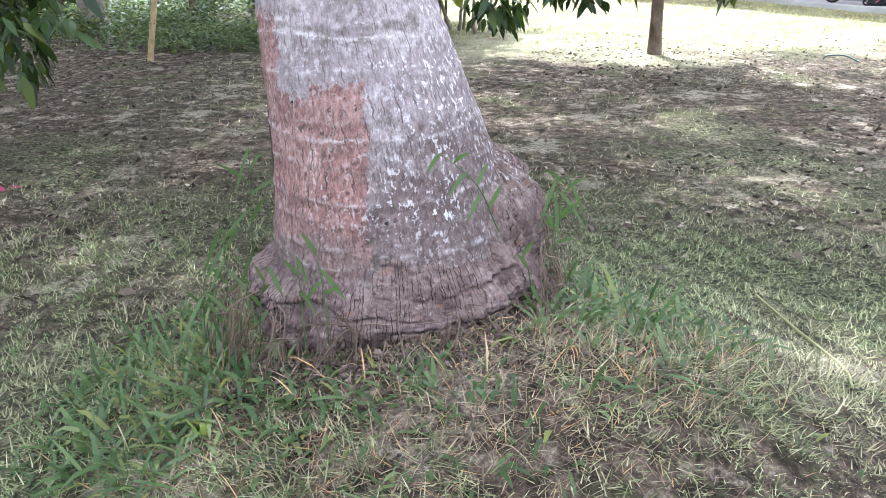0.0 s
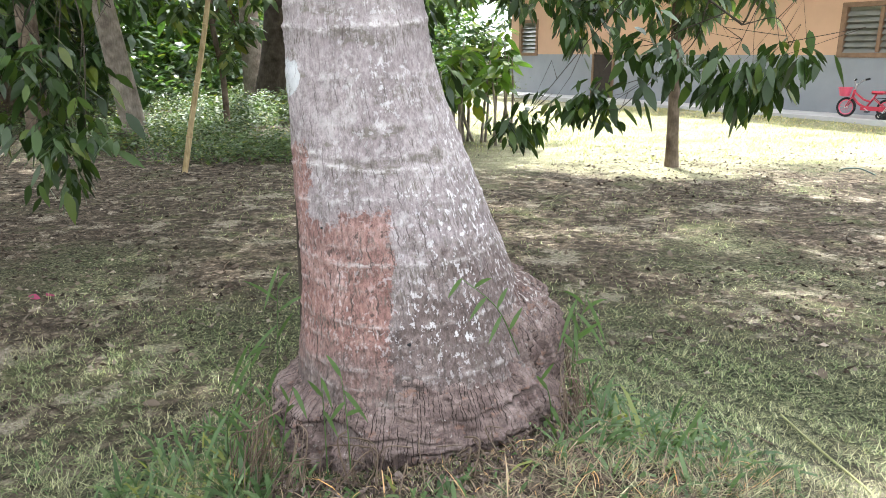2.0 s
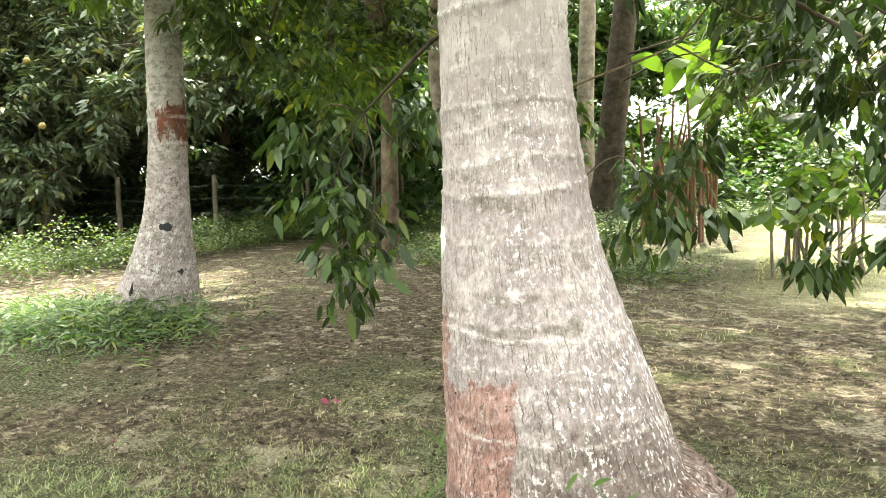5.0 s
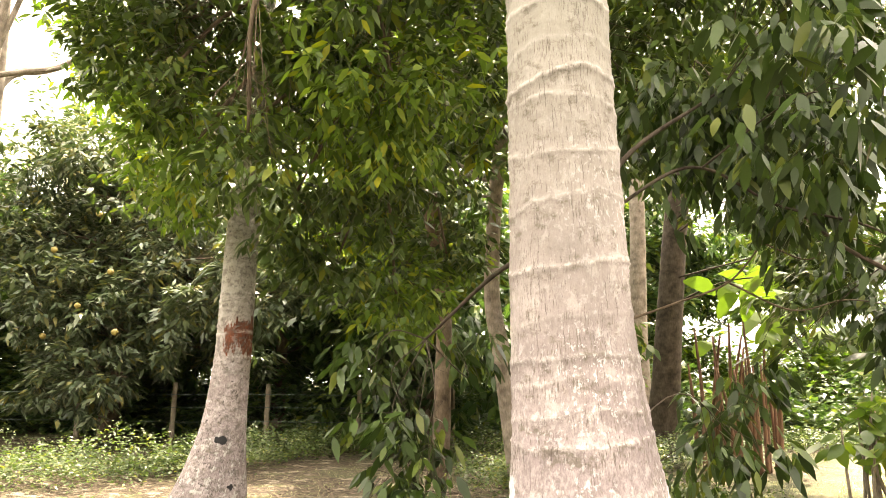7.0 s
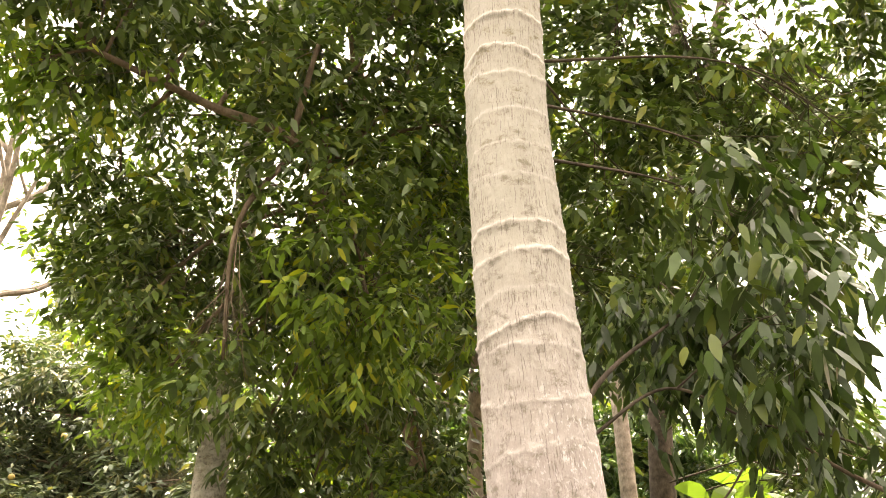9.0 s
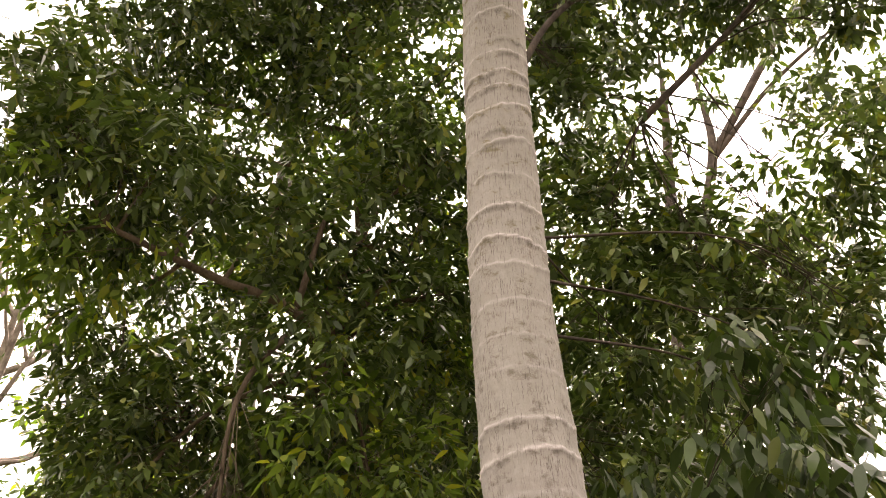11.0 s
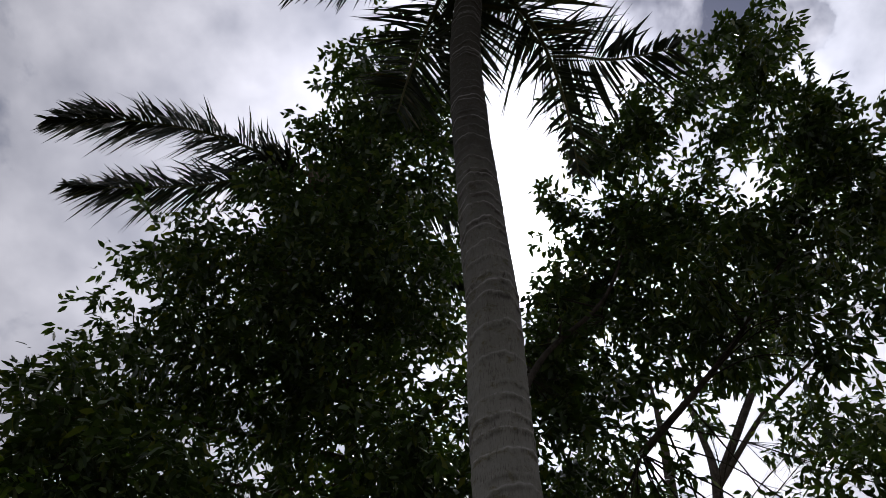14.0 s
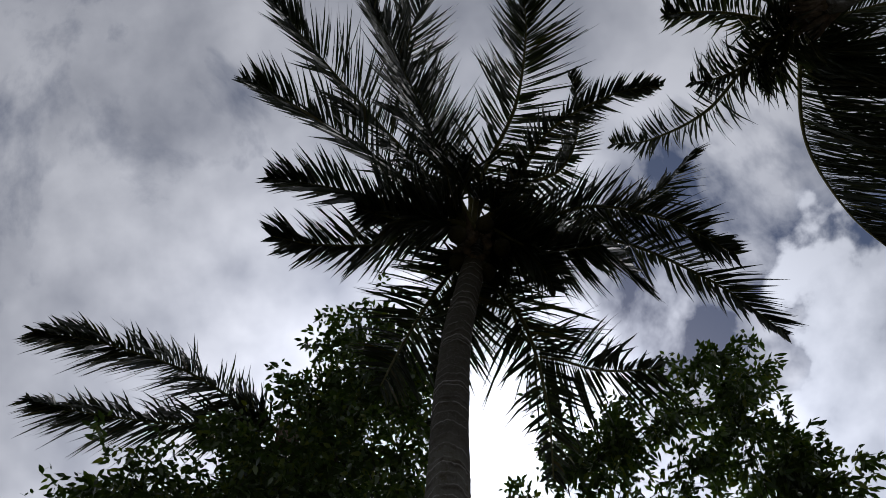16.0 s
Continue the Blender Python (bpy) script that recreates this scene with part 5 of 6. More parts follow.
tree("forest_tree", "thin dark young tree among the weeds", "tree",
     [[(-3.0, 9.3, -0.1, 0.05), (-3.02, 9.3, 0.9, 0.042), (-3.1, 9.2, 1.8, 0.036), (-3.0, 9.2, 3.0, 0.02)]],
     [(-3.3, 9.1, 1.9, 0.4), (-2.7, 9.2, 2.2, 0.45), (-3.1, 9.0, 2.8, 0.5), (-3.5, 9.3, 2.5, 0.4), (-3.0, 9.15, 1.2, 0.32), (-2.75, 9.2, 1.6, 0.32)], M_weed, 46, 0.19, 90, 5, 0.24, 0.7)


def auto_puffs(seed, centre, size, n, r):
    rng = np.random.RandomState(seed)
    d = unit(rng.normal(0, 1, (n, 3)))
    q = np.array(centre) + d * rng.uniform(0.25, 0.95, (n, 1)) * np.array(size)
    return [(*p, r * s) for p, s in zip(q.tolist(), rng.uniform(0.7, 1.25, n).tolist())]


def stem(x, y, h, r, lean=(0, 0)):
    return [(x, y, -0.1, r * 1.25), (x + lean[0] * 0.2, y + lean[1] * 0.2, h * 0.3, r), (x + lean[0] * 0.6, y + lean[1] * 0.6, h * 0.65, r * 0.75), (x + lean[0], y + lean[1], h, r * 0.4)]


# a fruit tree behind the fence
fruit_tree = tree("fruit_tree", "dense round fruit tree with grey-green leaves and yellow fruit", "tree", [stem(-14.6, 9.2, 6.5, 0.2)],
                  auto_puffs(51, (-14.4, 9.0, 4.8), (4.6, 3.6, 4.3), 62, 1.15) + auto_puffs(57, (-12.9, 7.6, 1.9), (3.0, 1.0, 1.3), 18, 0.75) + auto_puffs(58, (-9.6, 8.6, 3.2), (1.6, 1.0, 1.3), 14, 0.7), M_leaf_grey, 52, 0.22, 92, 7, 0.19, 0.3, shape=LEAF_FEW)
rng = np.random.RandomState(53)
for i in range(6):
    bm = bmesh.new()
    bmesh.ops.create_uvsphere(bm, u_segments=12, v_segments=8, radius=0.06)
    bmesh.ops.translate(bm, vec=(-13.6 + 0.6 * i + rng.uniform(-0.3, 0.3), 6.5 + rng.uniform(-0.3, 0.6), 2.2 + 0.55 * ((i * 3) % 5)), verts=bm.verts)
    part("fruit", bm, M_yellow, fruit_tree, smooth=True)

# woods all round
WOODS = ((-9.5, 14, 7, 3.2), (-7.5, 21.0, 9, 3.4), (-5.0, 22.5, 9, 3.4), (-12, 18, 9, 3.8), (-18, 12, 8, 3.6), (-20, 5, 6, 3.4), (-7.5, 11.5, 6.0, 2.4), (-16, 15, 8, 3.6), (-22, 9.5, 8, 3.6), (-24, 2, 7, 3.4), (-13, 13.0, 7, 3.2), (4.5, 24, 8, 3.4))
for i, (x, y, h, r) in enumerate(WOODS):
    tree("forest_tree", "leafy tree at the edge of the woods", "tree", [stem(x, y, h * 0.8, 0.16, (0.4 * math.sin(i * 2.1), 0.3 * math.cos(i)))],
         auto_puffs(60 + i, (x, y, h * 0.56), (r, r, h * 0.44), 26, 1.25), M_leaf_far, 80 + i, 0.35, 40, 6, 0.21, 0.35, M_bark_pale if i % 2 else M_bark, LEAF_FEW, group="woods", twigs_per=5, far=True)
# ring closed with unseen trees, kept tall to block low sky light
for i in range(21):
    a = radians(35 + i * 17.2)
    x, y = 0.5 + 30 * math.sin(a + 0.2), 2 + 30 * math.cos(a + 0.2)
    tree("forest_tree", "leafy tree standing round the lawn", "tree", [stem(x, y, 11.5, 0.22)], auto_puffs(100 + i, (x, y, 7.6), (4.2, 4.2, 6.0), 20, 2.0), M_leaf_far, 120 + i,
         0.70, 14, 5, 0.25, 0.3, shape=LEAF_FEW, group="woods", twigs_per=4, far=True)

# leaning tree whose crown shades the lawn; second puff group added to shade ground beyond
tree("shade_tree", "leaning leafy tree shading the lawn", "tree", [[(-3.9, 8.2, -0.1, 0.17), (-4.1, 8.0, 1.74, 0.14), (-4.28, 8.0, 2.9, 0.12), (-3.9, 7.6, 5.0, 0.10), (-2.8, 6.8, 6.6, 0.05)]],
     auto_puffs(54, (-3.3, 6.8, 5.6), (3.0, 2.2, 1.8), 26, 1.0) + auto_puffs(56, (-6.2, 10.0, 6.0), (2.4, 1.8, 1.0), 14, 1.0), M_leaf, 55, 0.2, 90, 7, 0.2, 0.4, M_bark_pale, LEAF_FEW)

# nearly bare pale tree
bare = thing("bare_tree", "tall pale tree with nearly bare branches", "tree")
trunk_line = bend([(-13.6, 5.4, -0.1, 0.20), (-13.2, 5.2, 4.0, 0.15), (-12.8, 4.95, 7.4, 0.10), (-12.2, 4.55, 8.9, 0.07), (-11.8, 4.3, 9.9, 0.045), (-11.3, 4.1, 11.6, 0.015)], 8)
part_data("trunk", data_mesh("trunk", *tube_data([trunk_line], 10), M_bark_pale, True), bare)
for pts in ([(-13.0, 5.05, 6.6, 0.09), (-12.9, 5.3, 7.0, 0.08), (-12.4, 5.8, 7.2, 0.06), (-11.6, 6.3, 7.8, 0.03)],
            [(-12.4, 4.7, 8.4, 0.07), (-11.9, 5.2, 9.0, 0.05), (-11.3, 5.4, 10.2, 0.02)],
            [(-12.0, 4.4, 9.4, 0.06), (-12.5, 4.1, 10.3, 0.04), (-12.6, 3.9, 11.6, 0.015)],
            [(-11.56, 4.21, 5.37, 0.075), (-11.18, 4.08, 6.54, 0.064), (-10.62, 3.87, 7.86, 0.052), (-10.20, 3.60, 8.75, 0.041), (-9.73, 3.05, 9.73, 0.030)],
            [(-11.18, 4.08, 6.54, 0.050), (-10.70, 4.13, 7.48, 0.040), (-10.22, 4.12, 8.30, 0.030), (-9.63, 3.84, 9.36, 0.020)],
            [(-11.37, 4.05, 6.12, 0.050), (-11.02, 4.55, 6.35, 0.040), (-10.78, 4.88, 6.48, 0.030), (-10.53, 5.08, 6.77, 0.020)],
            [(-10.62, 3.87, 7.86, 0.035), (-10.40, 3.40, 8.59, 0.025), (-9.94, 2.77, 9.62, 0.015)],
            [(-10.49, 4.13, 7.85, 0.030), (-10.34, 3.73, 8.44, 0.021), (-9.93, 3.63, 9.11, 0.012)],
            [(-12.9, 5.0, 7.0, 0.07), (-13.6, 4.2, 8.4, 0.05), (-13.8, 3.6, 10.0, 0.02)]):
    part_data("limb", data_mesh("limb", *tube_data([bend(pts, 6)], 7), M_bark_pale, True), bare)
rng = np.random.RandomState(71)
pts = np.array([(-12.4, 4.8, 9.6)]) + rng.normal(0, 1, (160, 3)) * np.array([0.9, 0.8, 1.2])
part_data("crown", data_mesh("crown", *rosettes(rng, pts, 4, 0.16, 0.2, 0.3, shape=LEAF_FEW), M_leaf_far), bare)

# young tree on the lawn
# puffs above 4 m are mostly unseen, added to shade the lawn
tree("young_tree", "young tree with a thin brown trunk standing on the lawn", "tree",
     [[(2.73, 6.22, -0.05, 0.085), (2.71, 6.21, 0.3, 0.066), (2.68, 6.2, 0.9, 0.058), (2.6, 6.1, 1.8, 0.05), (2.5, 6.0, 3.2, 0.04), (2.5, 6.0, 4.8, 0.02)]],
     auto_puffs(73, (2.6, 5.9, 2.2), (1.2, 1.0, 0.7), 10, 0.45) + [(2.4, 5.2, 4.8, 0.8), (3.2, 6.0, 4.9, 0.85), (2.4, 6.8, 4.9, 0.8), (3.8, 7.0, 4.6, 0.7), (0.5, 6.4, 4.9, 0.7), (3.4, 5.0, 4.2, 0.6), (0.3, 8.0, 5.7, 1.1), (-0.6, 8.0, 6.6, 1.2), (1.33, 5.5, 2.15, 0.45), (1.6, 5.6, 1.9, 0.35), (1.9, 6.0, 2.5, 0.5), (1.8, 5.7, 2.2, 0.4), (1.9, 4.4, 5.0, 0.6), (3.1, 4.3, 5.0, 0.7), (4.3, 4.6, 5.0, 0.7), (4.2, 5.6, 5.1, 0.7)],
     M_leaf, 74, 0.16, 110, 7, 0.18, 0.9, limb_r=0.014)

# leggy bush
bush = thing("bush", "leggy bush with many thin stems and large leaves", "bush")
rng = np.random.RandomState(75)
stems, tops = [], []
for i in range(16):
    x, y = 0.72 + rng.normal(0, 0.33), 8.5 + rng.normal(0, 0.25)
    h = rng.uniform(0.8, 1.45)
    t = (x + rng.normal(0, 0.12), y + rng.normal(0, 0.15), h)
    stems.append(bend([(x, y, -0.05, 0.023), (0.5 * (x + t[0]) + rng.normal(0, 0.04), 0.5 * (y + t[1]), h * 0.5, 0.018), (*t, 0.009)], 4))
    tops += [np.array(t) * (1, 1, s) + rng.normal(0, 0.12, 3) for s in (1.05, 0.92, 0.78)]
for s in stems:
    part_data("stem", data_mesh("stem", *tube_data([s], 5), M_bark_pale, True), bush)
part_data("leaves", data_mesh("leaves", *rosettes(rng, np.array(tops), 5, 0.24, 0.28, 0.4), M_leaf_bright), bush)

# banana clump with dry stems
M_banana = leaf_mat("banana_leaf", (0.045, 0.08, 0.016), (0.075, 0.12, 0.022), (0.12, 0.165, 0.03), 0.34, 0.4)
banana = thing("banana_clump", "banana clump with bright young leaves and dry brown stems", "banana plant")
rng = np.random.RandomState(76)
for i in range(26):
    x, y = -1.55 + rng.normal(0, 0.5), 12.2 + rng.normal(0, 0.5)
    h = rng.uniform(1.4, 2.6)
    part_data("stem", data_mesh("stem", *tube_data([bend([(x, y, -0.05, 0.042), (x + rng.normal(0, 0.04), y, h * 0.5, 0.034), (x + rng.normal(0, 0.10), y, h, 0.018)], 5)], 8), M_dry_stem, True), banana)
for i in range(22):
    x, y, z = -1.3 + rng.normal(0, 0.55), 12.1 + rng.normal(0, 0.4), rng.uniform(1.9, 3.3)
    a = rng.uniform(0, 6.28)
    way = unit(np.array([[math.cos(a), math.sin(a), rng.uniform(0.5, 2.0)]]))
    side = unit(np.cross(way, np.array([[rng.normal(0.2, 0.4), -1.0, rng.uniform(0.2, 0.9)]])))
    v, f = strips(np.array([[x, y, z]]), way, side, np.array([rng.uniform(0.6, 1.2)]), np.array([0.15]), np.array([0.45]), ((0, 0.1), (0.15, 0.7), (0.4, 1), (0.7, 0.9), (0.9, 0.5), (1, 0)))
    part_data("leaf", data_mesh("leaf", v, f, M_banana), banana)

# weeds along the fence and under the trees


def weeds(name, label, n, seed, line, spread, height, mat, length=0.10, ratio=0.28):
    rng = np.random.RandomState(seed)
    l = bend(line, 10)
    k = rng.randint(0, len(l), n)
    xy = l[k][:, :2] + np.abs(rng.normal(0, 1, (n, 1))) * np.array([spread]) + rng.normal(0, 0.35, (n, 2))
    clump = 0.6 + 0.4 * patchy(xy[:, 0] * 2.2, xy[:, 1] * 2.2)
    z = ground_z(xy[:, 0], xy[:, 1]) + height * clump * rng.uniform(0.0, 1.0, n) ** 0.7
    v, f = rosettes(rng, np.stack([xy[:, 0], xy[:, 1], z], 1), 4, length, ratio, -0.2, shape=LEAF_FEW, spread=1.4)
    tagged(new(name, data_mesh(name, v, f, mat)), label, "weeds", kind="stuff")


weeds("weeds", "thick green weeds along the wire fence", 12500, 91, [(-9.5, 3.0), (-8.3, 5.1), (-8.3, 7.3), (-8.3, 9.8), (-5.8, 11.2), (-3.2, 14.0), (-0.8, 16.5), (2.0, 17.5)], (-1.0, 0.9), 0.6, M_weed, 0.062)
weeds("weeds", "weeds growing in the shade beyond the lawn", 6000, 92, [(-3.6, 7.4), (-3.0, 9.2), (-2.6, 11.0), (-1.5, 13.5)], (-0.9, 0.7), 0.5, M_weed, 0.065)
weeds("weeds", "grassy weeds round the bamboo stake", 2600, 98, [(-2.9, 6.6), (-2.1, 6.7), (-1.4, 6.9), (-0.9, 7.6)], (-0.1, 0.5), 0.32, M_weed, 0.07, 0.14)
weeds("undergrowth", "dark undergrowth at the edge of the woods", 4500, 93, [(-16, 9.5), (-12, 12.0), (-8, 13.5), (-4, 16), (0, 19), (3, 21)], (-0.6, 1.0), 2.2, M_leaf_far, 0.24)
weeds("undergrowth", "dark hedge of undergrowth beyond the fence", 7000, 95, [(-26, 1.0), (-22, 5.5), (-18.5, 8.5), (-15.5, 11.0)], (-0.8, 0.8), 2.6, M_leaf_far, 0.26)
weeds("undergrowth", "tall hedge of leafy bushes far behind the fence", 4500, 96, [(-32, 6.0), (-26, 13.0), (-19, 18.0), (-12, 22.0), (-7, 24.0)], (-0.6, 0.8), 5.5, M_leaf_far, 0.42)
weeds("undergrowth", "low dense bushes behind the fence", 4200, 99, [(-34, 3.0), (-24, 9.0), (-16, 14.5), (-9, 18.5)], (-0.3, 0.5), 1.7, M_leaf_far, 0.34)
# brighter leaf colour stands for sunlight on these far bushes
weeds("undergrowth", "sunlit bushes beyond the banana clump", 3800, 97, [(-7.5, 17.5), (-4.0, 20.0), (-1.0, 22.5), (1.0, 24.5)], (-0.5, 0.8), 3.6, M_leaf_bright, 0.26)
weeds("weeds", "grassy weeds round the foot of the leaning palm", 1500, 94, [(-6.4, 3.2), (-5.8, 2.85), (-5.2, 2.7), (-4.7, 2.65), (-4.2, 2.9)], (0.0, -0.2), 0.13, M_tuft, 0.14, 0.075)
weeds("weeds", "leafy weeds at the foot of the leaning palm", 260, 90, [(-5.1, 2.62), (-4.7, 2.6), (-4.3, 2.75)], (0.0, -0.15), 0.17, M_tuft, 0.08, 0.2)

# wire fence
post_bm = bmesh.new()
bmesh.ops.create_cone(post_bm, cap_ends=True, segments=10, radius1=0.06, radius2=0.05, depth=1.45)
bmesh.ops.translate(post_bm, vec=(0, 0, 0.62), verts=post_bm.verts)
for v in post_bm.verts:
    v.co.x += 0.012 * math.sin(v.co.z * 5)
fence = thing("wire_fence", "wire fence on weathered wooden posts", "fence")
post_me = None
for x, y in ((-19.0, 4.8), (-15.7, 7.0), (-14.04, 8.06), (-12.39, 9.14), (-10.74, 10.22), (-9.1, 11.3), (-7.4, 12.4)):
    if post_me is None:
        first = part("post", post_bm, M_post, fence)
        first.location, post_me = (x, y, 0), first.data
    else:
        part_data("post", post_me, fence).location = (x, y, 0)
for z in (0.55, 0.85, 1.12):
    line = [(-19.0, 4.74, z, 0.006), (-15.7, 6.94, z - 0.02, 0.006), (-14.04, 8.0, z, 0.006), (-12.39, 9.08, z - 0.03, 0.006), (-10.74, 10.16, z, 0.006), (-7.4, 12.34, z, 0.006)]
    part_data("wire", data_mesh("wire", *tube_data([bend(line, 4)], 5), M_wire, True), fence)

# bamboo stake
stake = thing("bamboo_stake", "leaning dry bamboo stake stuck in the soil", "stake")
path = bend([(-2.504, 5.777, -0.03, 0.030), (-2.36, 5.79, 0.65, 0.028), (-2.19, 5.8, 1.4, 0.026), (-2.05, 5.8, 2.1, 0.022)], 8)
part_data("cane", data_mesh("cane", *tube_data([path], 10), M_bamboo, True), stake)
for i in (5, 11, 17, 22):
    p = path[i]
    part_data("node_ring", data_mesh("node_ring", *tube_data([[(*p[:3] - np.array([0.003, 0, 0.012]), p[3] * 1.02), (*p[:3], p[3] * 1.22), (*p[:3] + np.array([0.003, 0, 0.012]), p[3] * 1.02)]], 10), M_bamboo, True), stake)

# ---------------------------------------------------------------- house and what stands at it
HOUSE = pose(7.45, 11.61, 0, 0, 0, -56.6)


def house():
    ob = thing("house", "low house with grey and peach painted walls", "house")
    ob.matrix_world = HOUSE

    def slab(name, lo, hi, mat, label="", bevel=0.0, parent=None):
        return part(name, box_bm(bmesh.new(), lo, hi, bevel), mat, parent or ob, label)

    x0, x1 = -9.4, 9.0
    wins = ((-9.0, -8.3), (-0.1, 2.5), (5.0, 7.2))
    slab("wall", (x0, 0, 0), (x1, 0.15, 1.22), M_wall_grey, "grey painted lower wall")
    edge = x0
    for a, b in wins:
        slab("wall", (edge, 0, 1.22), (a, 0.15, 2.1), M_wall_peach, "peach painted upper wall")
        edge = b
    slab("wall", (edge, 0, 1.22), (x1, 0.15, 2.1), M_wall_peach, "peach painted upper wall")
    slab("wall", (x0, 0, 2.1), (x1, 0.15, 3.7), M_wall_peach, "peach painted upper wall")
    slab("wall", (x0, 0.15, 0), (x0 + 0.15, 6, 3.7), M_wall_peach)
    slab("wall", (x1 - 0.15, 0.15, 0), (x1, 6, 3.7), M_wall_peach)
    slab("wall", (x0, 6, 0), (x1, 6.15, 3.7), M_wall_peach)
    roof = bmesh.new()
    for co in ((x0 - 0.5, -1.3, 3.7), (x1 + 0.5, -1.3, 3.7), (x1 + 0.5, 3.0, 5.3), (x0 - 0.5, 3.0, 5.3), (x1 + 0.5, 7.2, 3.7), (x0 - 0.5, 7.2, 3.7)):
        roof.verts.new(co)
    roof.verts.ensure_lookup_table()
    rv = list(roof.verts)
    roof.faces.new((rv[0], rv[1], rv[2], rv[3]))
    roof.faces.new((rv[3], rv[2], rv[4], rv[5]))
    bmesh.ops.solidify(roof, geom=list(roof.faces), thickness=0.05)
    part("roof", roof, M_roof, ob, "low pitched roof")
    # a dark doorway
    d = part("door", box_bm(bmesh.new(), (-6.12, -0.03, 0.20), (-5.52, -0.004, 1.22), 0.004), M_door, ob, "dark brown narrow door")
    for lo, hi in (((-6.18, -0.05, 0.20), (-6.12, -0.003, 1.24)), ((-5.52, -0.05, 0.20), (-5.46, -0.003, 1.24)), ((-6.12, -0.05, 1.225), (-5.52, -0.003, 1.27))):
        part("frame", box_bm(bmesh.new(), lo, hi, 0.004), M_window_wood, d)
    for a, b in wins:
        w = part("window", box_bm(bmesh.new(), (a, 0.09, 1.22), (b, 0.10, 2.1)), M_dark_glass, ob, "louvred window in a brown wooden frame")
        for lo, hi in (((a, -0.02, 1.18), (b, 0.16, 1.26)), ((a, -0.02, 2.04), (b, 0.16, 2.12)), ((a - 0.04, -0.02, 1.18), (a + 0.05, 0.16, 2.12)), ((b - 0.05, -0.02, 1.18), (b + 0.04, 0.16, 2.12))):
            part("frame", box_bm(bmesh.new(), lo, hi, 0.006), M_window_wood, w)
        n = max(1, int(round((b - a) / 0.65)))
        for i in range(1, n):
            x = a + (b - a) * i / n
            part("frame", box_bm(bmesh.new(), (x - 0.03, -0.01, 1.27), (x + 0.03, 0.15, 2.03), 0.004), M_window_wood, w)
        for i in range(7):
            z = 1.30 + i * 0.105
            bm = box_bm(bmesh.new(), (a + 0.05, -0.05, -0.004), (b - 0.05, 0.05, 0.004))
            bmesh.ops.rotate(bm, cent=(0, 0, 0), matrix=Matrix.Rotation(radians(55), 3, "X"), verts=bm.verts)
            bmesh.ops.translate(bm, vec=(0, 0.05, z), verts=bm.verts)
            part("louvre", bm, M_dark_glass, w)
    return ob


house()
porch = new("pavement", bpy.data.meshes.new("pavement"))
bm = box_bm(bmesh.new(), (-9.4, -0.98, -0.1), (9.0, -0.003, 0.20), 0.012)
bm.to_mesh(porch.data)
bm.free()
porch.data.materials.append(M_concrete)
porch.matrix_world = HOUSE
tagged(porch, "raised concrete walkway along the house", "pavement", kind="structure")


def ring_data(c, r, w, n=28, sides=8):
    a = np.linspace(0, 2 * np.pi, n)
    return [[(c[0] + r * math.cos(t), c[1], c[2] + r * math.sin(t), w) for t in a]]


